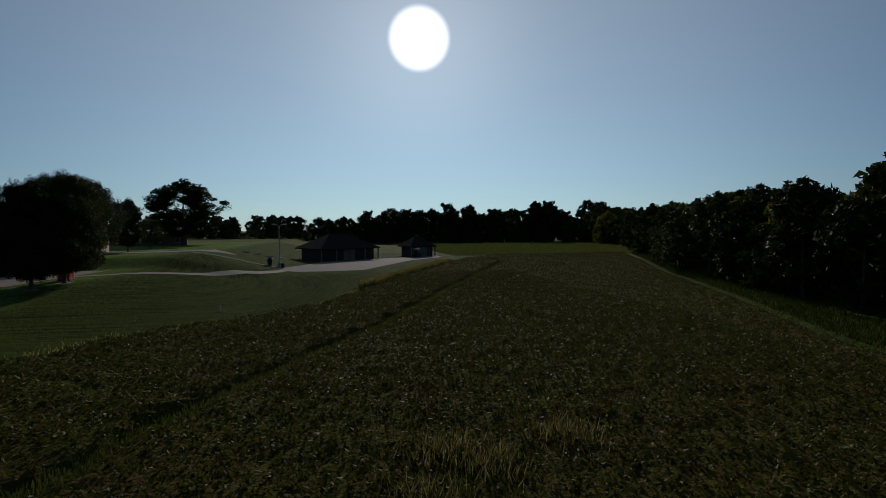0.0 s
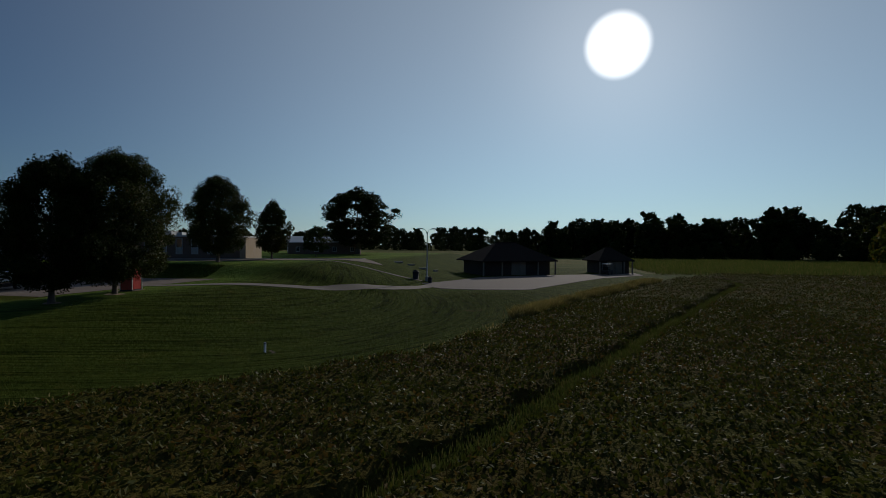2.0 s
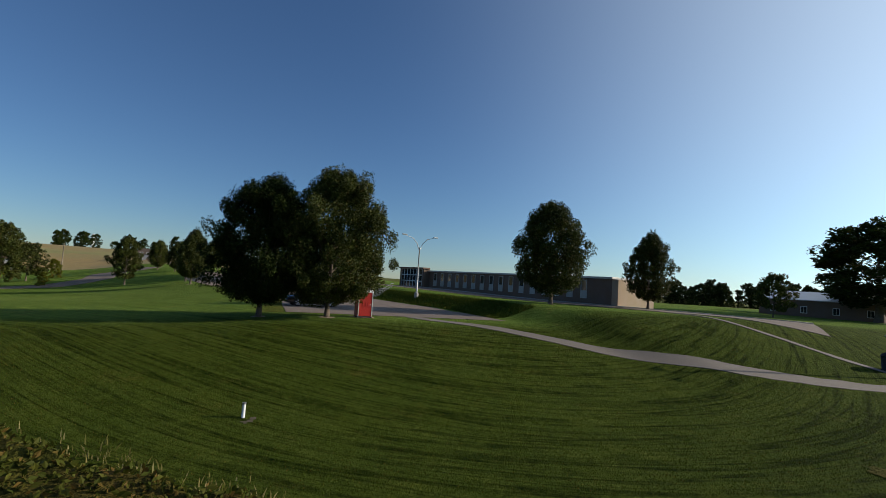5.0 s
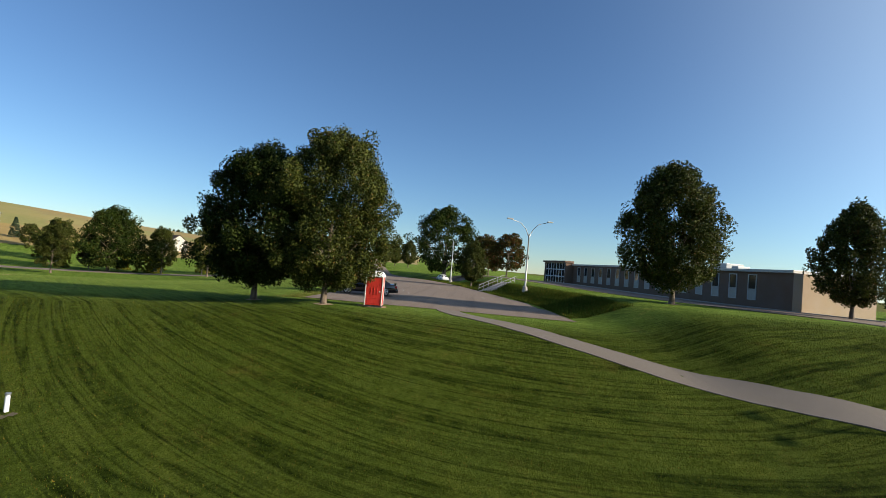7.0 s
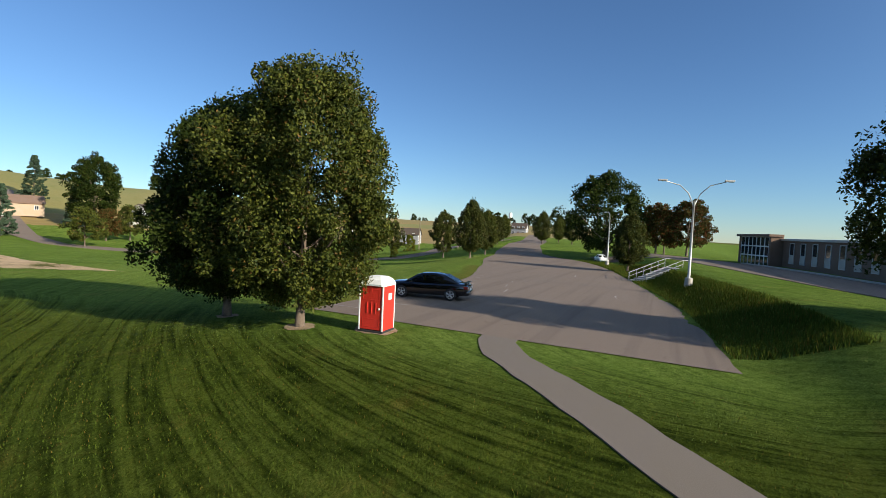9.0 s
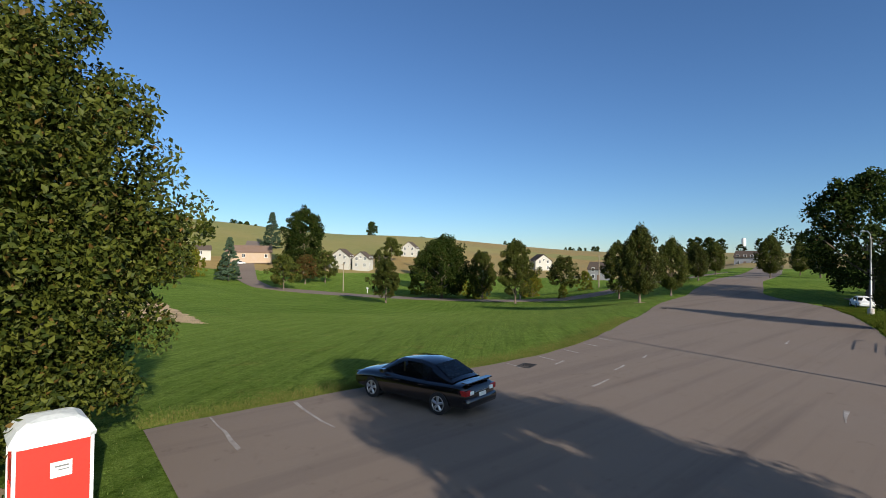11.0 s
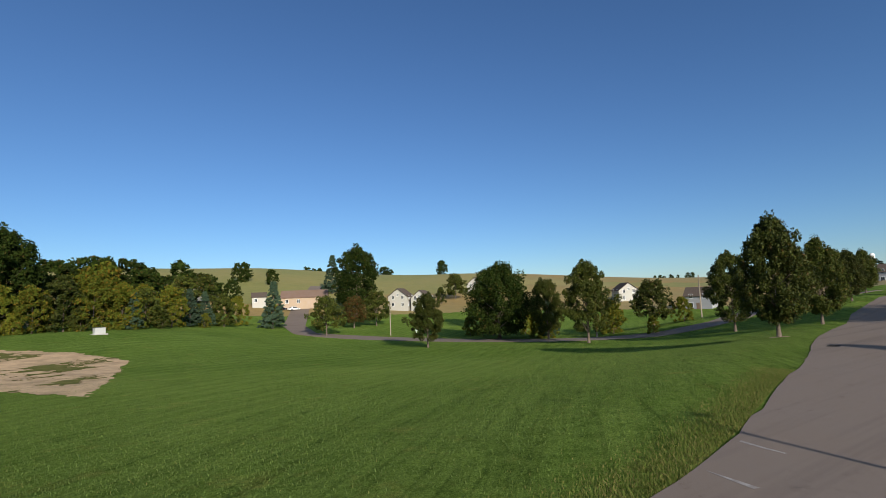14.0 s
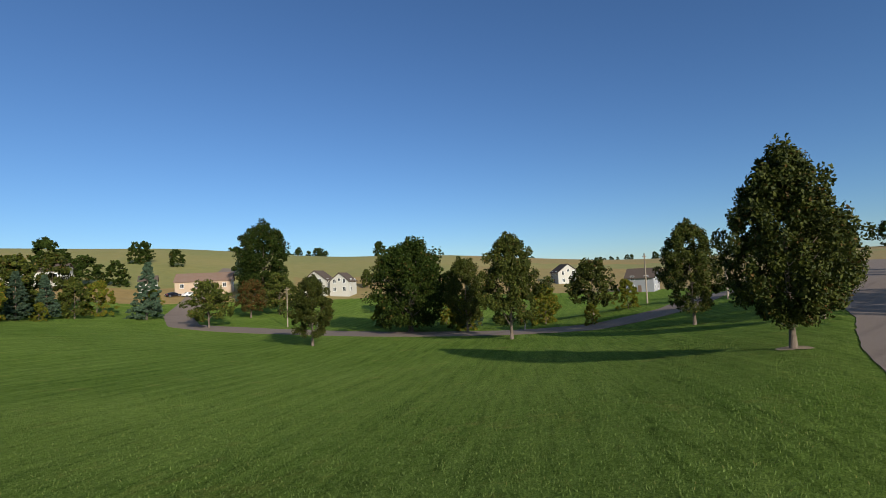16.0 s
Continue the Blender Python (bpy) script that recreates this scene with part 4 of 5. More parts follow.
def lawn_blades(name, n, x0, x1, y0, y1, tall, wide, mat=None, label="short mown lawn grass"):
    """Single-bladed grass, thinning out towards the edges of its stretch."""
    x, y = x0 + (x1 - x0) * rng.random(n), y0 + (y1 - y0) * rng.random(n)
    e = np.minimum(np.minimum(x - x0, x1 - x), np.minimum(y - y0, y1 - y))
    k = (rng.random(n) < sm(0, 12, e)) & ~inside(LOT_POLY, x, y) & (x < field_edges(y)[0] - 0.6)
    pl = np.array(PATH_LINE); near = np.full(n, 99.0)
    for (ax, ay), (bx, by) in zip(pl, pl[1:]):
        u = np.clip(((x - ax) * (bx - ax) + (y - ay) * (by - ay)) / ((bx - ax) ** 2 + (by - ay) ** 2), 0, 1)
        near = np.minimum(near, np.hypot(x - ax - u * (bx - ax), y - ay - u * (by - ay)))
    k &= near > 1.0
    single(name, x[k], y[k], tall, wide, mat or M_BLADE, label)


def single(name, x, y, tall, wide, mat, label):
    n = len(x); a = rng.random(n) * 2 * np.pi; hh = tall * (0.5 + rng.random(n))
    b = np.stack([x, y, height(x, y) - 0.01], -1)
    s = np.stack([np.cos(a), np.sin(a), 0 * a], -1) * (wide / 2)
    tip = b + np.stack([np.cos(a + 1.6) * hh * 0.8 * rng.random(n), np.sin(a + 1.6) * hh * 0.8 * rng.random(n), hh], -1)
    tagged(mesh_np(name, np.stack([b - s, b + s, tip], 1).reshape(-1, 3), np.arange(3 * n).reshape(n, 3), mat), label, "grass", kind="stuff")


lawn_blades("lawn_grass", 420000, 0, 40, -30, 36, 0.06, 0.024, M_DARKBLADE, "browned grass on the mown slope, blade shade put in its colour")
lawn_blades("lawn_grass", 60000, -8, 8, -24, 28, 0.05, 0.022)
lawn_blades("lawn_grass", 480000, -76, -2, -58, -5, 0.055, 0.024)
# long dark grass on the bank north of the car park
n = 90000
x = -78 + 74 * rng.random(n)
y = np.interp(-x, [-q[0] for q in N_EDGE], [q[1] for q in N_EDGE]) + 0.15 + 4.6 * rng.random(n)
single("bank_grass", x, y, 0.22, 0.035, M_DARKBLADE, "long dark grass on the bank above the car park")
# yellowed grass along the car park's edge and round the trees
u = rng.random(50000) * 0.92
L0 = np.array(S_EDGE[:9], float); s0 = np.r_[0, np.cumsum(np.hypot(*np.diff(L0, axis=0).T))]
x, y = np.interp(u * s0[-1], s0, L0[:, 0]), np.interp(u * s0[-1], s0, L0[:, 1])
y = y - 0.1 - np.abs(rng.normal(size=len(y))) * 0.8
single("edge_grass", x, y, 0.07, 0.03, M_DRYBLADE, "yellowed grass along the asphalt edge")

# ---- portable toilet ----
def toilet():
    ob = thing("portable_toilet", stand(None, -0.1, -0.7, 4, sink=-0.02), "bright red plastic portable toilet with a white roof", "portable toilet")
    part("base", boxes((-0.60, 0.60, -0.60, 0.60, 0.0, 0.10, 0.02)), M_DARK, ob, "dark plastic skid base")
    for nm, r in (("wall", (-0.55, 0.55, -0.57, -0.53, 0.10, 2.06)), ("wall", (-0.55, 0.55, 0.53, 0.57, 0.10, 2.06)), ("wall", (-0.57, -0.53, -0.53, 0.53, 0.10, 2.06))):
        part(nm, boxes((*r, 0.01)), M_RED, ob)
    bm = boxes((0.535, 0.565, -0.52, 0.52, 0.14, 2.02, 0.01))
    door = part("door", bm, M_RED, ob)
    for y in (-0.19, 0.02, 0.23):
        part("rib", boxes((0.56, 0.585, y - 0.022, y + 0.022, 0.85, 1.32, 0.008)), M_RED, door)
    for z0, z1 in ((1.42, 1.9), (0.25, 0.62)):
        for y0, y1, a, b in ((-0.42, 0.42, z0, z0 + 0.03), (-0.42, 0.42, z1 - 0.03, z1), (-0.42, -0.39, z0, z1), (0.39, 0.42, z0, z1)):
            part("moulding", boxes((0.56, 0.575, y0, y1, a, b)), M_RED, door)
    part("vent", boxes((0.565, 0.58, -0.06, 0.06, 1.78, 1.98, 0.005)), M_RED, door)
    part("handle", boxes((0.56, 0.60, 0.36, 0.44, 1.02, 1.10, 0.012)), M_WHITE, door, "small white latch")
    for x, y in ((0.56, 0.56), (0.56, -0.56), (-0.56, 0.56), (-0.56, -0.56)):
        part("corner_post", boxes((x - 0.03, x + 0.03, y - 0.03, y + 0.03, 0.10, 2.07, 0.012)), M_WHITE, ob, "pale plastic corner strip")
    bm = bmesh.new()
    rings = []
    for z, s in ((2.05, 0.63), (2.12, 0.64), (2.20, 0.60), (2.33, 0.52), (2.42, 0.38), (2.46, 0.14)):
        rings.append([bm.verts.new((s * cx_, s * cy_, z)) for cx_, cy_ in ((-1, -0.8), (-0.8, -1), (0.8, -1), (1, -0.8), (1, 0.8), (0.8, 1), (-0.8, 1), (-1, 0.8))])
    for a, b in zip(rings, rings[1:]):
        for k in range(8): bm.faces.new((a[k], a[(k + 1) % 8], b[(k + 1) % 8], b[k]))
    bm.faces.new(rings[-1]); bm.faces.new(rings[0][::-1])
    part("roof", bm, M_ROOFWHITE, ob, "translucent white domed roof")
    sign = part("sign", boxes((-0.26, 0.06, 0.571, 0.58, 1.42, 1.70)), M_WHITE, ob, "white notice plate")
    part("print", boxes((-0.21, 0.0, 0.581, 0.583, 1.60, 1.63), (-0.21, -0.05, 0.581, 0.583, 1.54, 1.56)), M_STEEL, sign)
    return ob


toilet()


# ---- black saloon car ----
def car(m, label, paint, detail=True):
    ob = thing("car", m, label, "car")
    L = [(-2.42, .42, .62, .55, .80), (-2.30, .24, .80, .66, .88), (-1.75, .22, .90, .70, .90), (-0.9, .20, .94, .72, .91), (0.3, .20, .93, .73, .91),
         (1.35, .22, .93, .78, .90), (1.95, .24, .96, .74, .86), (2.30, .28, .93, .70, .78), (2.40, .40, .66, .60, .70)]
    # lower body: rings along the length (x forward is negative)
    bm = bmesh.new(); rings = []
    for x, z0, z1, wt, wb in L:
        prof = [(-wb * .86, z0), (-wb * .97, z0 + .08), (-wb, z0 + (z1 - z0) * .5), (-wb * .97, z1 - .10), (-wt, z1 - .015), (-wt * .5, z1 + .015), (0, z1 + .02)]
        prof = prof + [(-a, b) for a, b in prof[-2::-1]]
        rings.append([bm.verts.new((x, a, b)) for a, b in prof])
    for a, b in zip(rings, rings[1:]):
        for k in range(len(a) - 1): bm.faces.new((a[k], b[k], b[k + 1], a[k + 1]))
        bm.faces.new((a[-1], b[-1], b[0], a[0]))
    bm.faces.new(rings[0]); bm.faces.new(rings[-1][::-1])
    bmesh.ops.recalc_face_normals(bm, faces=bm.faces[:])
    bo = part("body", bm, paint, ob, smooth=True)
    md = bo.modifiers.new("round", 'SUBSURF'); md.levels = md.render_levels = 2
    # cabin
    C = [(-1.28, .92, .74), (-0.62, 1.31, .60), (-0.35, 1.415, .57), (0.40, 1.45, .57), (0.95, 1.38, .575), (1.80, .98, .70)]
    bm = bmesh.new(); rg = []
    for x, z, w in C:
        rg.append([bm.verts.new((x, s * w_, zz)) for s, w_, zz in ((-1, .755, .88), (-1, (w + .755) / 2 if z > 1 else w, (z + .90) / 2), (-1, w, z - .03), (-1, w * .8, z), (0, 0, z + .015), (1, w * .8, z), (1, w, z - .03), (1, (w + .755) / 2 if z > 1 else w, (z + .90) / 2), (1, .755, .88))])
    for a, b in zip(rg, rg[1:]):
        for k in range(8): bm.faces.new((a[k], b[k], b[k + 1], a[k + 1]))
    bmesh.ops.recalc_face_normals(bm, faces=bm.faces[:])
    part("cabin", bm, paint, ob, smooth=True)
    # glass: set just proud of the cabin
    def pane(nm, co, lab=""):
        b = bmesh.new(); b.faces.new([b.verts.new(c) for c in co])
        r2 = bmesh.ops.extrude_face_region(b, geom=b.faces[:])
        part(nm, b, M_GLASS, ob, lab)
    for s in (-1, 1):
        pane("window", [(-1.02, s * .757, .93), (-0.16, s * .762, .93), (-0.16, s * .605, 1.34), (-0.50, s * .62, 1.28)])
        pane("window", [(-0.08, s * .762, .93), (0.82, s * .764, .93), (0.98, s * .635, 1.27), (0.55, s * .60, 1.36), (-0.08, s * .605, 1.36)])
        part("pillar_trim", boxes((-0.155, -0.085, s * .70 - .006, s * .70 + .006, 0.95, 1.33)), M_CHROME if s > 0 else paint, ob)
        part("door_handle", boxes((-0.05 - .35, -0.05 - .15, s * .905 - .015, s * .905 + .015, .76, .79, .006)), paint, ob)
        part("door_handle", boxes((.62, .82, s * .905 - .015, s * .905 + .015, .77, .80, .006)), paint, ob)
        part("wing_mirror", boxes((-0.98, -0.80, s * .90 - .09, s * .90 + .09, .90, 1.02, .03)), paint, ob)
        part("tail_lamp", boxes((2.12, 2.365, s * .66 - .13, s * .66 + .13, .66, .82, .03)), M_TAIL, ob, "red tail lamp")
        part("reversing_lamp", boxes((2.30, 2.385, s * .50 - .09, s * .50 + .09, .68, .78, .015)), M_WHITE, ob)
        part("headlamp", boxes((-2.34, -2.05, s * .66 - .12, s * .66 + .12, .60, .74, .04)), M_GLASS, ob)
    pane("windscreen", [(-1.25, -.68, .945), (-1.25, .68, .945), (-0.64, .53, 1.312), (-0.64, -.53, 1.312)])
    pane("rear_window", [(1.66, -.62, 1.062), (1.66, .62, 1.062), (1.0, .52, 1.382), (1.0, -.52, 1.382)])
    part("spoiler", boxes((2.10, 2.32, -.66, .66, 0.99, 1.02, .012), (2.18, 2.26, -.55, -.50, .93, 1.0), (2.18, 2.26, .50, .55, .93, 1.0)), paint, ob)
    part("number_plate", boxes((2.395, 2.41, -.17, .17, .58, .70)), M_WHITE, ob, "white rear plate")
    part("boot_trim", boxes((2.36, 2.395, -.38, .38, .72, .755, .01)), M_CHROME, ob, "chrome strip over the plate")
    part("bumper", boxes((2.12, 2.44, -.78, .78, .30, .60, .11)), paint, ob, smooth=True)
    for x in (-1.42, 1.42):
        for s in (-1, 1):
            b = bmesh.new()
            for rad, wd in ((.335, .11), (.30, .118)):
                bmesh.ops.create_cone(b, cap_ends=True, segments=28, radius1=rad, radius2=rad, depth=2 * wd, matrix=Matrix.Translation((x, s * .80, .335)) @ Matrix.Rotation(radians(90), 4, 'X'))
            w = part("wheel", b, M_DARK, ob)
            b = bmesh.new()
            for k in range(5):
                a = 2 * math.pi * k / 5 + 0.3
                tube(b, [(x, s * .925, .335), (x + .1 * math.cos(a), s * .928, .335 + .1 * math.sin(a)), (x + .21 * math.cos(a), s * .922, .335 + .21 * math.sin(a))], [.03, .042, .05], 6)
            for k in range(24):
                a, c = 2 * math.pi * k / 24, 2 * math.pi * (k + 1) / 24
                tube(b, [(x + .215 * math.cos(a), s * .918, .335 + .215 * math.sin(a)), (x + .215 * math.cos(c), s * .918, .335 + .215 * math.sin(c))], [.018, .018], 5)
            part("rim", b, M_ALLOY, w, "five-spoke alloy rim")
    return ob


def on(x, y, turn=0.0, up=0.04, s=1.0):
    return Matrix.LocRotScale((x, y, float(height(x, y)) + up), Euler((0, 0, radians(turn))), (s, s, s))


car(on(-11.5, -3.6, 100, 0.035, 1.18), "shiny black saloon car parked facing the lawn", M_CARPAINT)
car(on(-66.0, -186.0, 20, 0.02), "white saloon car parked beside the valley houses", M_WHITE)
car(on(-61.5, -187.5, 20, 0.02), "dark saloon car parked beside the valley houses", M_CARPAINT)
car(on(-80.1, 0.0, 200, 0.05), "white saloon car parked under the big tree", M_WHITE)


# ---- lamp posts ----
def lamp_post(x, y, h, reach, rise, heads, turn, label, arms_straight=True, base=True):
    ob = thing("lamp_post", stand(None, x, y, turn), label, "lamp post")
    if base:
        b = bmesh.new(); tube(b, [(0, 0, -0.2), (0, 0, 0.75), (0, 0, 0.8)], [0.34, 0.29, 0.24], 14)
        part("footing", b, M_CONCRETE, ob, "concrete footing")
    b = bmesh.new(); tube(b, [(0, 0, 0.1), (0, 0, h * 0.5), (0, 0, h)], [0.125, 0.10, 0.075], 12)
    part("pole", b, M_POLE, ob, smooth=True)
    for s in heads:
        b = bmesh.new()
        if arms_straight:
            arm = [(0, 0, h - 0.5), (s * reach * 0.18, 0, h + rise * 0.35), (s * reach * 0.45, 0, h + rise * 0.75), (s * reach, 0, h + rise)]
        else:
            arm = [(0, 0, h - 0.4), (s * reach * 0.05, 0, h + rise * 0.5), (s * reach * 0.4, 0, h + rise * 0.95), (s * reach, 0, h + rise)]
        tube(b, arm, [0.06, 0.05, 0.042, 0.038], 8)
        part("arm", b, M_POLE, ob, smooth=True)
        b = bmesh.new(); box(b, s * reach - 0.35, s * reach + 0.4, -0.13, 0.13, h + rise - 0.07, h + rise + 0.08, 0.04)
        hd = part("lamp_head", b, M_POLE, ob, "grey cobra-style lamp head")
        part("lens", boxes((s * reach - 0.05, s * reach + 0.33, -0.09, 0.09, h + rise - 0.10, h + rise - 0.069, 0.01)), M_ROOFWHITE, hd)
    return ob


lamp_post(-28.3, 12.9, 7.4, 2.6, 1.7, (-1, 1), 100, "tall pale double-armed lamp post on the bank")
lamp_post(-69.5, 2.2, 8.4, 2.2, 0.9, (1,), 205, "pale curved single-arm lamp post on the bank", False)
lamp_post(17.6, 39.0, 8.0, 1.1, 0.5, (-1, 1), 30, "grey double-armed lamp post beside the path", True)

# ---- steps up the bank, with rails ----
st = thing("steps", on(-39.0, 8.4, 50, 0.0), "concrete steps with metal handrails up the bank", "steps")
z0, z1 = float(height(-39.0, 8.4)), float(height(-43.4, 12.2))
nst = 9
for i in range(nst):
    part("step", boxes((-1.1, 1.1, i * 0.62, i * 0.62 + 0.70, (z1 - z0) * i / nst - 0.35, (z1 - z0) * (i + 1) / nst, 0.01)), M_CONCRETE, st)
for s in (-1.2, 1.2):
    b = bmesh.new()
    sl = (z1 - z0)
    tube(b, [(s, -0.1, 0.95), (s, nst * 0.62, sl + 0.95), (s, nst * 0.62 + 0.8, sl + 0.95)], [0.03] * 3, 7)
    tube(b, [(s, -0.1, 0.5), (s, nst * 0.62, sl + 0.5)], [0.022] * 2, 7)
    rl = part("handrail", b, M_STEEL, st, "galvanised steel handrail")
    for k in range(6):
        yy = k * nst * 0.62 / 5
        b = bmesh.new(); tube(b, [(s, yy, sl * k / 5 - 0.3), (s, yy, sl * k / 5 + 0.97)], [0.03, 0.03], 7)
        part("rail_post", b, M_STEEL, rl)


# ---- buildings ----
def gable_house(name, x, y, turn, w, d, eave, ridge, wall, roof, label, windows=3, floors=1, group="", door=True, up=0.0, category="house", over=0.4):
    """A gabled house: ridge along its x; front faces -y."""
    ob = thing(name, on(x, y, turn, up), label, category, group)
    b = bmesh.new()
    prism(b, [(-d / 2, -1.5), (d / 2, -1.5), (d / 2, eave), (0, ridge - 0.12), (-d / 2, eave)], -w / 2, w / 2)
    bmesh.ops.rotate(b, verts=b.verts, cent=(0, 0, 0), matrix=Matrix.Rotation(radians(90), 3, 'Z'))
    part("wall", b, wall, ob)
    for s in (-1, 1):
        b = bmesh.new(); sl = (ridge - eave) / (d / 2)
        prism(b, [(0, ridge), (0, ridge + 0.16), (s * (d / 2 + over), eave - sl * over + 0.16), (s * (d / 2 + over), eave - sl * over)], -w / 2 - over, w / 2 + over)
        bmesh.ops.rotate(b, verts=b.verts, cent=(0, 0, 0), matrix=Matrix.Rotation(radians(90), 3, 'Z'))
        part("roof", b, roof, ob)
    def window(cx_, cz, ww, hh, side):
        f = bmesh.new()
        for a in ((-ww / 2 - .1, ww / 2 + .1, hh / 2, hh / 2 + .1), (-ww / 2 - .1, ww / 2 + .1, -hh / 2 - .1, -hh / 2), (-ww / 2 - .1, -ww / 2, -hh / 2, hh / 2), (ww / 2, ww / 2 + .1, -hh / 2, hh / 2), (-.03, .03, -hh / 2, hh / 2)):
            box(f, cx_ + a[0], cx_ + a[1], -.06, .03, cz + a[2], cz + a[3])
        m = Matrix.Translation((0, -d / 2, 0)) if side == 'f' else Matrix.Rotation(radians(180), 4, 'Z') @ Matrix.Translation((0, -d / 2, 0)) if side == 'b' else Matrix.Rotation(radians(90 if side == 'r' else -90), 4, 'Z') @ Matrix.Translation((0, -w / 2, 0))
        bmesh.ops.transform(f, matrix=m, verts=f.verts)
        fo = part("window", f, M_WHITE, ob)
        g = boxes((cx_ - ww / 2, cx_ + ww / 2, -.03, .0, cz - hh / 2, cz + hh / 2)); bmesh.ops.transform(g, matrix=m, verts=g.verts)
        part("pane", g, M_WINDOW, fo)
    for fl in range(floors):
        for k in range(windows):
            cxx = (k + 0.5) / windows * w - w / 2
            if door and fl == 0 and k == windows // 2: continue
            window(cxx, 1.5 + fl * 2.7, 1.0, 1.3, 'f'); window(cxx, 1.5 + fl * 2.7, 1.0, 1.3, 'b')
        for s in ('r', 'l'):
            for cxx in (-d / 4, d / 4): window(cxx, 1.5 + fl * 2.7, 0.9, 1.3, s)
    if ridge - eave > 2.0:
        window(0, eave + 0.5, 0.8, 0.9, 'r'); window(0, eave + 0.5, 0.8, 0.9, 'l')
    if door:
        part("door", boxes((-.5, .5, -d / 2 - .05, -d / 2 + .02, 0, 2.1, .01)), M_BRICK, ob)
    return ob


# twin-gabled white house, and others in the valley
gable_house("house", -104.0, -172.0, 40, 6.5, 8.0, 4.6, 7.6, M_SIDING, M_SHINGLE, "white-sided gabled house with brown shingle roof", 2, 2, "valley houses", up=0.6)
gable_house("house", -110.0, -165.5, 40, 6.5, 7.0, 4.2, 7.0, M_SIDING, M_SHINGLE, "white-sided house beside its twin-gabled neighbour", 2, 2, "valley houses", up=0.6)
gable_house("house", -26.0, -203.0, -20, 20.0, 9.0, 3.0, 5.2, M_SIDING, M_SHINGLE, "long low white ranch house with brown roof", 5, 1, "valley houses", up=1.0)
gable_house("house", -72.0, -192.0, -20, 17.0, 9.0, 3.0, 5.6, M_TAN, M_BRICK, "low brick ranch house with reddish-brown roof", 4, 1, "valley houses", up=1.0)
gable_house("house", -56.0, -198.0, -10, 5.0, 5.0, 2.8, 4.4, M_SIDING, M_SHINGLE, "small white outbuilding behind the trees", 2, 1, "valley houses", up=1.0)
gable_house("house", -186.0, -131.0, 60, 8.0, 8.0, 4.6, 7.5, M_SIDING, M_SHINGLE, "white gabled house half hidden by shrubs", 2, 2, "valley houses", up=-0.5)
gable_house("house", -172.0, -91.0, 105, 8.0, 7.0, 4.4, 7.0, M_GREYSIDING, M_SHINGLE, "grey-sided gabled house with white windows", 2, 2, "valley houses", up=-0.3)
gable_house("house", -238.0, -60.0, 95, 8.0, 8.0, 4.0, 6.6, M_GREYSIDING, M_SHINGLE, "grey house at the end of the drive", 3, 2, "houses beyond the drive", up=-1.6)
gable_house("house", -157.0, -194.0, 40, 9.0, 8.0, 4.6, 7.8, M_SIDING, M_SHINGLE, "pale house on the slope below the crops", 3, 2, "valley houses", up=-0.5)

# school: long low brick front with tall window strips, glazed entrance, tan end wall
sch = thing("school_building", on(-40.0, 29.4, 14.0, 0.0, 0.82), "long low brown brick school with tall window strips", "school")
SL = 66.0
b = boxes((-SL / 2, SL / 2, 0, 10, -1.5, 4.3))
part("wall", b, M_BRICK, sch)
part("roof_edge", boxes((-SL / 2 - .35, SL / 2 + .1, -.4, 10.3, 4.302, 4.65, .04)), M_POLE, sch, "pale metal roof edge")
part("end_wall", boxes((SL / 2 + .004, SL / 2 + 1.2, -.2, 10, -1.5, 4.25)), M_TAN, sch, "tan masonry end wall")
part("roof_unit", boxes((14, 17, 5, 8, 4.65, 5.7, .05), (18, 19.2, 5, 7, 4.65, 5.3, .05)), M_STEEL, sch, "rooftop plant unit")
for k in range(16):
    x0 = -SL / 2 + 13 + k * 3.1
    w_ = part("window", boxes((x0, x0 + .12, -.10, .02, .9, 3.9), (x0 + 1.2, x0 + 1.32, -.10, .02, .9, 3.9), (x0, x0 + 1.32, -.10, .02, 3.9, 4.0), (x0, x0 + 1.32, -.10, .02, .8, .9)), M_POLE, sch)
    part("pane", boxes((x0 + .12, x0 + 1.2, -.05, -.01, 2.2, 3.9)), M_WINDOW, w_)
    part("panel", boxes((x0 + .12, x0 + 1.2, -.06, -.01, .9, 2.2)), M_SIDING, w_, "pale lower panel")
ent = part("entrance", boxes((-SL / 2 - 1.5, -SL / 2 + 11, -2.2, -.004, 4.9, 5.3, .04), (-SL / 2 - 1.2, -SL / 2 - .6, -1.8, -.004, -1, 4.9), (-SL / 2 + 10.2, -SL / 2 + 10.8, -1.8, -.004, -1, 4.9)), M_BRICK, sch, "flat-roofed glazed entrance")
for i in range(7):
    for j in range(3):
        x0, zz = -SL / 2 - .5 + i * 1.5, .1 + j * 1.6
        f_ = part("frame", boxes((x0, x0 + .1, -1.72, -1.6, zz, zz + 1.6), (x0 + 1.4, x0 + 1.5, -1.72, -1.6, zz, zz + 1.6), (x0 + .1, x0 + 1.4, -1.72, -1.6, zz, zz + .1), (x0 + .1, x0 + 1.4, -1.72, -1.6, zz + 1.5, zz + 1.6)), M_WHITE, ent)
        part("pane", boxes((x0 + .1, x0 + 1.4, -1.67, -1.64, zz + .1, zz + 1.5)), M_WINDOW, f_)
gable_house("shed", -32.3, 109.2, 30, 22, 12, 3.6, 5.4, M_BRICK, M_METALROOF, "long low shed with a pale metal roof", 4, 1, category="shed", door=False)


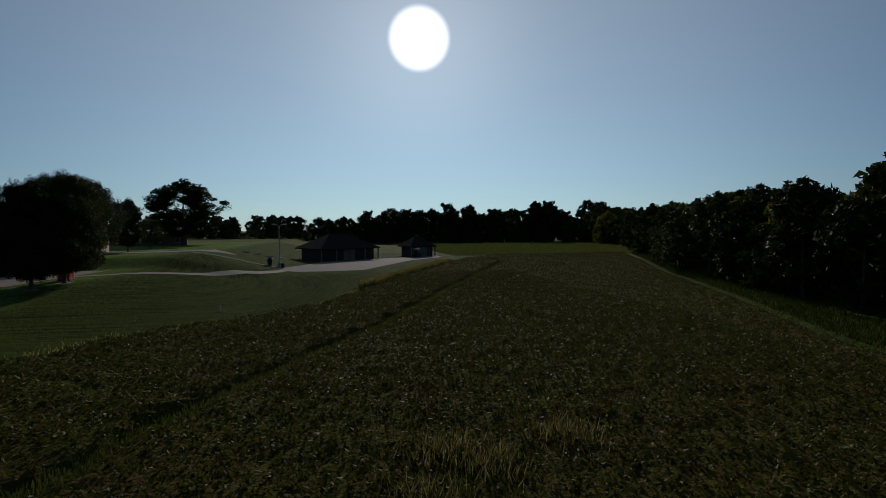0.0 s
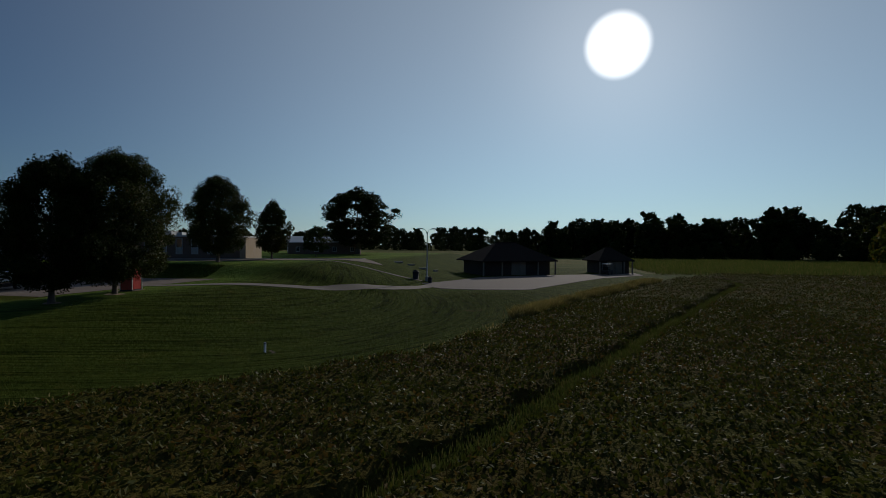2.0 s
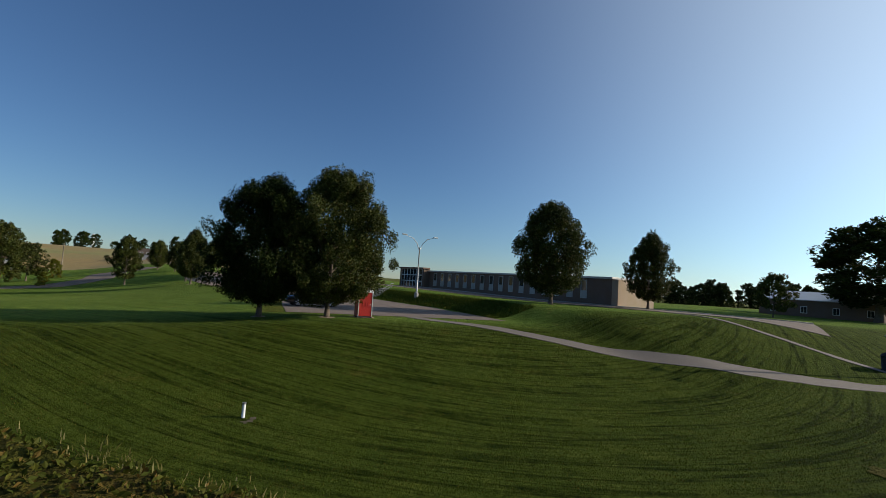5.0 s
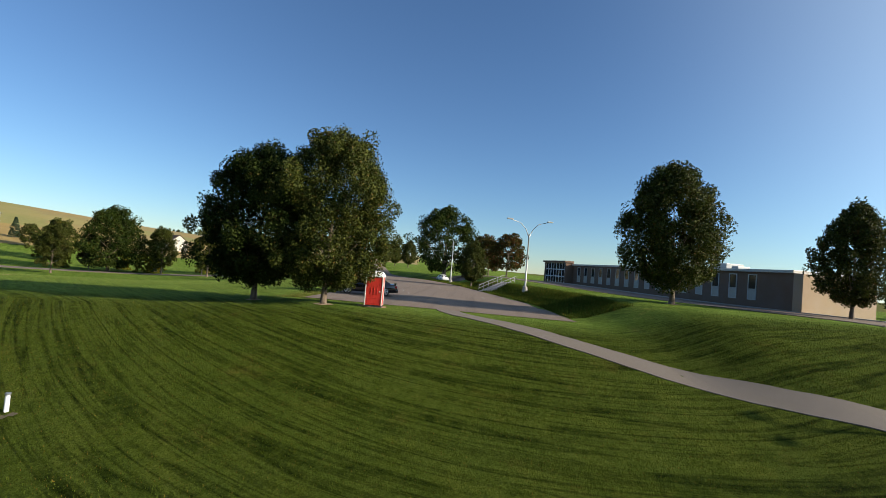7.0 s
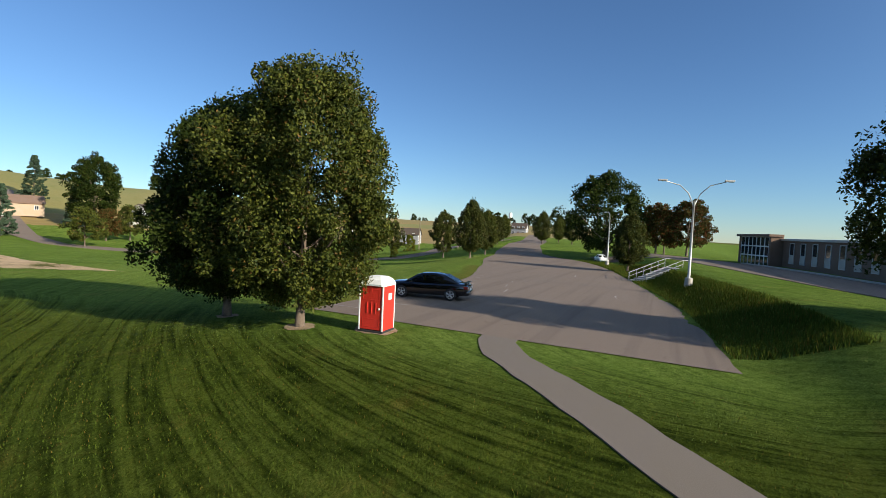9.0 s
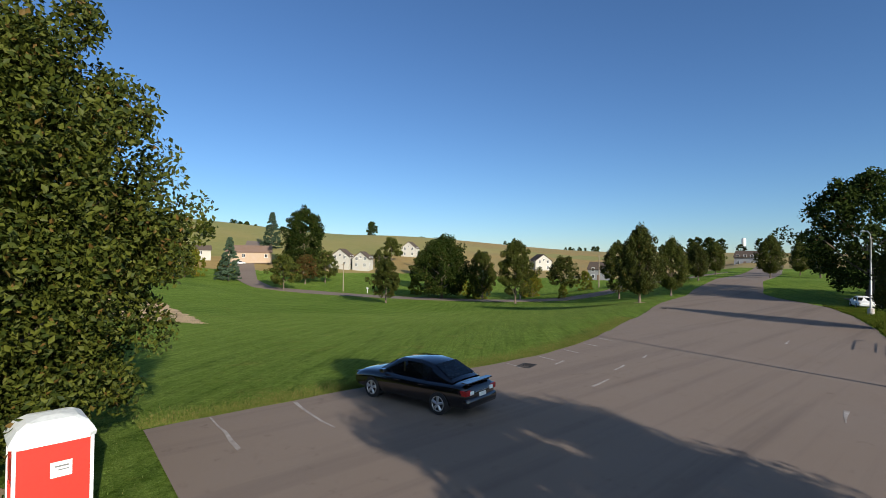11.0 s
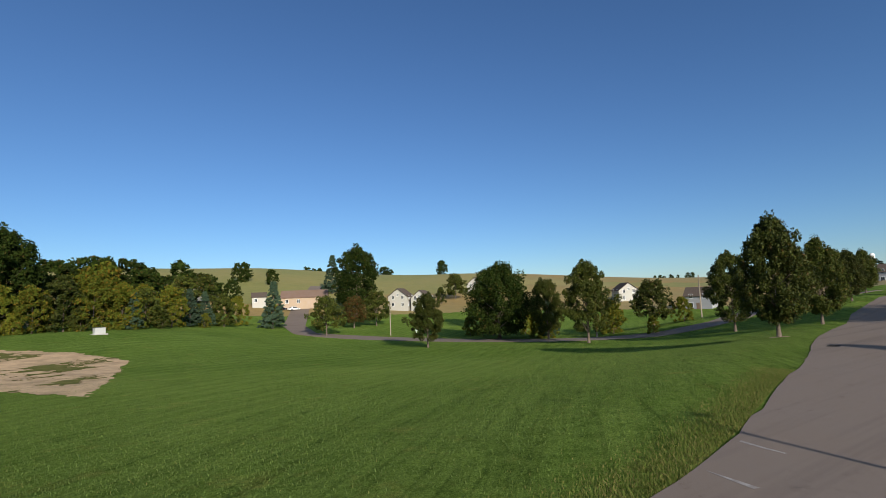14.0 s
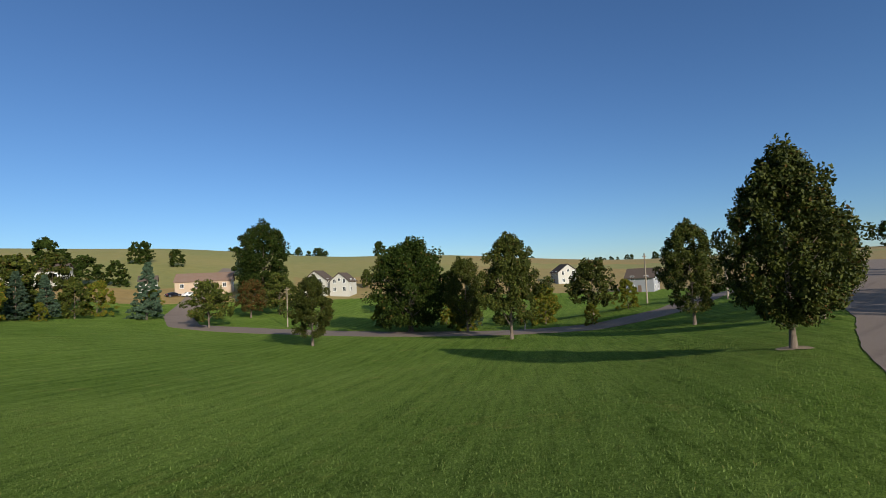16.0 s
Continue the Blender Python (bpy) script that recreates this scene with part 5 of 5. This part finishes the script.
def hip_barn(name, x, y, turn, w, d, eave, ridge, label, category, over=1.6, up=0.0):
    """A dark hipped building with deep eaves, posts and board walls."""
    ob = thing(name, on(x, y, turn, up), label, category)
    part("wall", boxes((-w / 2, w / 2, -d / 2, d / 2, -1.0, eave)), M_BARNWALL, ob)
    b = bmesh.new()
    W, D, hw = w / 2 + over, d / 2 + over, max(0.6, w / 2 - d / 2 * 0.9)
    lo = [b.verts.new(c) for c in ((-W, -D, eave - .2), (W, -D, eave - .2), (W, D, eave - .2), (-W, D, eave - .2))]
    l2 = [b.verts.new((v.co.x, v.co.y, v.co.z + .22)) for v in lo]
    r0, r1 = b.verts.new((-hw, 0, ridge)), b.verts.new((hw, 0, ridge))
    b.faces.new(lo[::-1])
    for n_ in range(4): b.faces.new((lo[n_], lo[(n_ + 1) % 4], l2[(n_ + 1) % 4], l2[n_]))
    b.faces.new((l2[0], l2[1], r1, r0)); b.faces.new((l2[1], l2[2], r1)); b.faces.new((l2[2], l2[3], r0, r1)); b.faces.new((l2[3], l2[0], r0))
    part("roof", b, M_BARNROOF, ob)
    part("ridge_cap", boxes((-hw - .2, hw + .2, -.18, .18, ridge - .02, ridge + .12, .03)), M_BARNROOF, ob)
    for n_ in range(5):
        px = -W + .4 + n_ * (2 * W - .8) / 4
        part("post", boxes((px - .12, px + .12, -D + .25, -D + .49, -1.0, eave - .21)), M_WOOD, ob)
    part("door", boxes((-1.6, 1.6, -d / 2 - .08, -d / 2 - .004, -.2, 2.6, .02)), M_WOOD, ob, "wide plank door")
    return ob


hip_barn("barn", 28.6, 65.4, 31, 14.5, 11.0, 2.9, 6.5, "dark brown barn with a hipped shingle roof", "barn", 1.2)
hip_barn("pavilion", 50.5, 75.5, 20, 6.5, 6.5, 2.8, 5.6, "small dark hipped pavilion beside the barn", "pavilion", 0.9)
gc = thing("utility_cart", on(49.3, 67.2, 60, 0.06, 1.15), "small dark utility cart with a white roof", "cart")
part("body", boxes((-1.1, 1.1, -.6, .6, .3, .75, .08)), M_DARK, gc)
part("seat", boxes((-.45, .15, -.55, .55, .751, .95, .05), (-.55, -.4, -.55, .55, .9, 1.35, .04)), M_IRON, gc)
part("roof", boxes((-1.0, .9, -.62, .62, 1.85, 1.93, .03)), M_WHITE, gc, "white canopy roof")
for x, y in ((-.9, -.55), (-.9, .55), (.8, -.55), (.8, .55)):
    b = bmesh.new(); tube(b, [(x, y, .7), (x, y, 1.86)], [.025, .025], 6); part("roof_post", b, M_STEEL, gc)
    b = bmesh.new(); bmesh.ops.create_cone(b, cap_ends=True, segments=18, radius1=.27, radius2=.27, depth=.2, matrix=Matrix.Translation((x * .85, y, .27)) @ Matrix.Rotation(radians(90), 4, 'X'))
    part("wheel", b, M_DARK, gc)

# bins by the lamp post
for x, y, s in ((15.9, 38.3, 1.2), (18.4, 37.6, 0.8)):
    ob = thing("litter_bin", on(x, y, 0, 0.0, s), "dark litter bin beside the lamp post", "litter bin", "bins")
    b = bmesh.new(); tube(b, [(0, 0, -0.05), (0, 0, .9), (0, 0, .98)], [.36, .42, .43], 16); part("drum", b, M_DARK, ob, smooth=True)
    b = bmesh.new(); tube(b, [(0, 0, .985), (0, 0, 1.12), (0, 0, 1.25)], [.44, .36, .1], 16); part("lid", b, M_IRON, ob, smooth=True)

# ---- ball diamond ----
def patch(name, poly, mat, lift, label, category, step=0.3, rag=0.5):
    p = np.array(poly, float)
    ax_, ay_ = np.arange(p[:, 0].min() - 1, p[:, 0].max() + 1, step), np.arange(p[:, 1].min() - 1, p[:, 1].max() + 1, step)
    X_, Y_ = np.meshgrid(ax_, ay_, indexing="ij")
    wob = rag * np.array([noise.noise((a * .5, c * .5, 1.7)) + 0.8 * noise.noise((a * 1.5, c * 1.5, 4.2)) for a, c in zip(X_.ravel(), Y_.ravel())]).reshape(X_.shape)
    ins = inside(poly, X_ + wob, Y_ + wob * .7)
    i = np.arange(X_.size).reshape(X_.shape)
    qd = np.stack([i[:-1, :-1], i[1:, :-1], i[1:, 1:], i[:-1, 1:]], -1).reshape(-1, 4)
    qd = qd[ins.ravel()[qd].all(1)]
    u = np.unique(qd); rm = np.full(X_.size, -1); rm[u] = np.arange(len(u))
    vv = np.stack([X_, Y_, height(X_, Y_) + lift], -1).reshape(-1, 3)[u]
    return tagged(mesh_np(name, vv, rm[qd], mat), label, category, kind="structure")


patch("infield", [(-13.9, -39.5), (-16.0, -67.5), (-10.0, -76.0), (3.0, -86.0), (2.0, -64.0), (-6.5, -50.0)], M_DIRT, 0.03, "bare tan dirt infield of a ball diamond", "infield", 0.16)
for pl in ([(-9, -58), (-13, -62), (-11, -69), (-6, -64)], [(-11, -46), (-13.4, -52), (-11.5, -55), (-9.5, -50)], [(-2, -70), (-6, -73), (-3, -80), (1, -76)], [(-12, -65), (-14.4, -67), (-11, -72)], [(-3, -57), (-6, -60), (-2, -66), (0, -62)], [(-8, -52), (-10, -56), (-7, -57)]):
    patch("weeds_patch", pl, M_MEADOW, 0.05, "weedy patch in the dirt infield", "weeds", 0.16, 3.4)
bp = thing("backstop", on(5.5, -54.5, 62, 0.0), "tall grey chain-link backstop on steel posts", "backstop")
for k in range(5):
    b = bmesh.new(); tube(b, [(-5 + 2.5 * k, 0, -.3), (-5 + 2.5 * k, 0, 4.0)], [.045, .045], 7); part("post", b, M_STEEL, bp)
for zz in (.1, 2.0, 4.0):
    b = bmesh.new(); tube(b, [(-5, 0, zz), (5, 0, zz)], [.03, .03], 6); part("rail", b, M_STEEL, bp)
b = bmesh.new()
for k in range(48):
    x0 = -5 + k * 10 / 47
    for s in (-1, 1):
        xe = min(5, max(-5, x0 + s * 3.9)); zz = .1 + abs(xe - x0)
        tube(b, [(x0, 0.02 * s, .1), (xe, 0.02 * s, zz)], [.006, .006], 3, False)
part("mesh", b, M_STEEL, bp, "chain-link mesh")
bn = thing("bench", on(-0.6, -46.5, 12, 0.0), "low players' bench with a chain-link panel behind it", "bench")
part("seat", boxes((-1.7, 1.7, -.18, .16, .42, .47, .01)), M_WOOD, bn)
part("front_rail", boxes((-1.8, 1.8, -.62, -.56, .28, .36, .01)), M_BRICK, bn, "red-brown painted rail")
for x in (-1.5, 0, 1.5):
    part("leg", boxes((x - .05, x + .05, -.15, .15, -.2, .419)), M_STEEL, bn)
for x in (-1.9, 1.9):
    b = bmesh.new(); tube(b, [(x, .4, -.3), (x, .4, 2.0)], [.035, .035], 7); part("post", b, M_STEEL, bn)
for zz in (.15, 1.1, 1.98):
    b = bmesh.new(); tube(b, [(-1.9, .4, zz), (1.9, .4, zz)], [.025, .025], 6); part("rail", b, M_STEEL, bn)
b = bmesh.new()
for k in range(26):
    x0 = -1.9 + k * 3.8 / 25
    for sd in (-1, 1):
        xe = min(1.9, max(-1.9, x0 + sd * 1.8)); tube(b, [(x0, .4 + .012 * sd, .15), (xe, .4 + .012 * sd, .15 + abs(xe - x0))], [.006, .006], 3, False)
part("mesh", b, M_STEEL, bn, "chain-link mesh")

# ---- small things on the lawn ----
def stake(x, y, h, label):
    ob = thing("marker_stake", on(x, y, 20, 0.0), label, "marker")
    b = bmesh.new(); tube(b, [(0, 0, -.1), (0, 0, h * .9), (0, 0, h)], [.07, .07, .05], 10); part("pipe", b, M_WHITE, ob, smooth=True)
    b = bmesh.new(); tube(b, [(0, 0, h), (0, 0, h + .06)], [.085, .085], 10); part("cap", b, M_STEEL, ob)


stake(17.8, -9.1, 0.55, "short white pipe standing in the lawn")
patch("bare_ring", [(17.8 + .5 * math.cos(k * .5), -9.1 + .42 * math.sin(k * .5)) for k in range(13)], M_SOIL, 0.03, "bare brown ring of earth round a pipe", "bare earth", 0.12, 0.5)
patch("bare_spot", [(27.2, 13.5), (28.8, 13.5), (28.6, 14.9), (27.3, 14.7)], M_SOYDARK, 0.03, "bare dark spot in the mown lawn", "bare earth", 0.12, 1.2)
def ring(x, y, rad): return [(x + rad * math.cos(k * math.pi / 9), y + rad * math.sin(k * math.pi / 9)) for k in range(18)]


patch("mulch_ring", ring(1.3, -3.8, 0.7), M_MULCH, 0.035, "ring of brown mulch round a trunk", "mulch", 0.09, 0.35)
patch("mulch_ring", ring(0.9, -8.7, 0.6), M_MULCH, 0.035, "ring of brown mulch round a trunk", "mulch", 0.09, 0.35)
patch("worn_earth", ring(-0.1, -0.7, 1.0), M_MULCH, 0.033, "worn brown earth round the toilet", "bare earth", 0.09, 0.6)
patch("mulch_ring", ring(-8.4, 22.7, 0.7), M_MULCH, 0.035, "ring of brown mulch round a trunk", "mulch", 0.1, 0.3)
patch("mulch_ring", ring(-62.9, -20.6, 0.8), M_MULCH, 0.035, "ring of brown mulch round a trunk", "mulch", 0.1, 0.3)


def drain(x, y, turn):
    ob = thing("drain_grate", on(x, y, turn, 0.03, 0.56), "black iron drain grate set in the asphalt", "drain", "drains")
    part("frame", boxes((-.95, .95, -.65, -.5, -.1, .03), (-.95, .95, .5, .65, -.1, .03), (-.95, -.8, -.5, .5, -.1, .03), (.8, .95, -.5, .5, -.1, .03)), M_IRON, ob)
    part("pit", boxes((-.8, .8, -.5, .5, -.3, -.02)), M_DARK, ob)
    for k in range(11):
        part("bar", boxes((-.77 + k * .145, -.70 + k * .145, -.5, .5, -.019, .022)), M_IRON, ob)


drain(-19.5, -4.9, 16); drain(-56.8, -14.6, 14)

# faded bay lines on the car park
for k in range(10):
    x = -4.6 - k * 2.9
    if -13.4 < x < -10.0: continue
    y0 = float(np.interp(-x, [-p[0] for p in S_EDGE], [p[1] for p in S_EDGE])) + 0.2
    L_ = 3.4 if k < 2 else 1.2
    tagged(ribbon("bay_line", [(x - .05, y0), (x + .15, y0 + L_)], [(x + .05, y0), (x + .25, y0 + L_)], M_PAINTLINE, 0.041, 0.6, 0.01, 1), "faded white parking bay line on asphalt", "road marking", "bay lines", "structure")
for x, y, a in ((-21.5, -4.4, 0.6), (-23.0, -1.7, 0.7), (-26.9, -2.3, 0.5), (-19.4, -0.7, 0.9), (-22.0, 7.5, 0.9), (-40, 1.5, 1.0)):
    tagged(ribbon("dash", [(x - a, y - .06), (x + a, y + .2)], [(x - a, y + .05), (x + a, y + .31)], M_PAINTLINE, 0.041, 0.5, 0.01, 1), "worn white paint dash on asphalt", "road marking", "paint dashes", "structure")
# mailbox, poles, electrical box in the valley
mb = thing("mailbox", on(-74.9, -106.9, 0, 0.0, 1.3), "white mailbox on a post by the road", "mailbox")
part("post", boxes((-.05, .05, -.05, .05, -.3, 1.05)), M_WHITE, mb)
b = bmesh.new(); tube(b, [(0, -.3, 1.16), (0, .3, 1.16)], [.14, .14], 12); part("box", b, M_WHITE, mb, smooth=True)
bx = thing("transformer_box", on(-11.2, -97.4, 20, 0.0, 0.8), "pale grey utility box on a concrete pad", "utility box")
part("pad", boxes((-1.3, 1.3, -1, 1, -.3, .12, .02)), M_CONCRETE, bx)
part("cabinet", boxes((-.95, .95, -.65, .65, .121, 1.35, .04)), M_POLE, bx)
part("lid", boxes((-1.0, 1.0, -.7, .7, 1.351, 1.42, .03)), M_STEEL, bx)
for x, y, h in ((-71.6, -114.7, 8.5), (-104.0, -40.0, 8.5), (-88.0, -62.0, 4.0), (-112.0, -56.0, 8.5)):
    ob = thing("utility_pole", on(x, y, 0, 0.0), "pale weathered utility pole by the road", "utility pole", "utility poles")
    b = bmesh.new(); tube(b, [(0, 0, -.5), (0, 0, h * .6), (0, 0, h)], [.14, .12, .1], 9); part("pole", b, M_WOOD, ob, smooth=True)
    part("crossarm", boxes((-.6, .6, -.05, .05, h - .6, h - .48, .01)), M_WOOD, ob)

# far water tower, silo and farm buildings on the skyline
wt = thing("water_tower", Matrix.Translation((-879, -256, float(height(-879, -256)))), "pale blue-white water tower on the horizon", "water tower")
b = bmesh.new(); tube(b, [(0, 0, -5), (0, 0, 17), (0, 0, 20), (0, 0, 29), (0, 0, 30.5)], [2.0, 2.0, 3.2, 3.2, 1.2], 20); part("tank", b, M_WHITE, wt, smooth=True)
so = thing("silo", Matrix.Translation((-474, -506, float(height(-474, -506)))), "pale farm silo on the hill crest", "silo")
b = bmesh.new(); tube(b, [(0, 0, -2), (0, 0, 7), (0, 0, 8.5), (0, 0, 9)], [1.6, 1.6, 1.2, .3], 16); part("tower", b, M_POLE, so, smooth=True)
gable_house("barn", -396.3, -621.1, 20, 16, 10, 4.5, 8, M_SIDING, M_METALROOF, "pale distant farm barn beside the silo", 2, 1, category="barn")

# pale kerb strip before the school, and a worn trail over the slope
tagged(ribbon("kerb", offset(DRIVE[:6], -7.3), offset(DRIVE[:6], -6.5), M_CONCRETE, 0.14, 1.5, 0.2, 1), "pale concrete kerb strip along the drive", "kerb", kind="structure")
TRAIL = [(-5, 33.4), (2, 33.2), (8, 34.2), (13, 36.0), (17, 38.0)]
tagged(ribbon("trail", offset(TRAIL, .35), offset(TRAIL, -.35), M_PATH, 0.045, 0.8, 0.08, 2), "thin worn trail over the grassy slope", "trail", kind="structure")
for x, y, a in ((8.3, 54.7, 20), (10.6, 55.8, 60), (13.4, 54.3, 10), (15.5, 56.0, 80)):
    ob = thing("kerb_stone", on(x, y, a, -0.02), "low pale stone block lying in the grass", "stone", "stones on the slope")
    b = boxes((-.9, .9, -.22, .22, 0, .32, .07)); part("block", b, M_CONCRETE, ob)
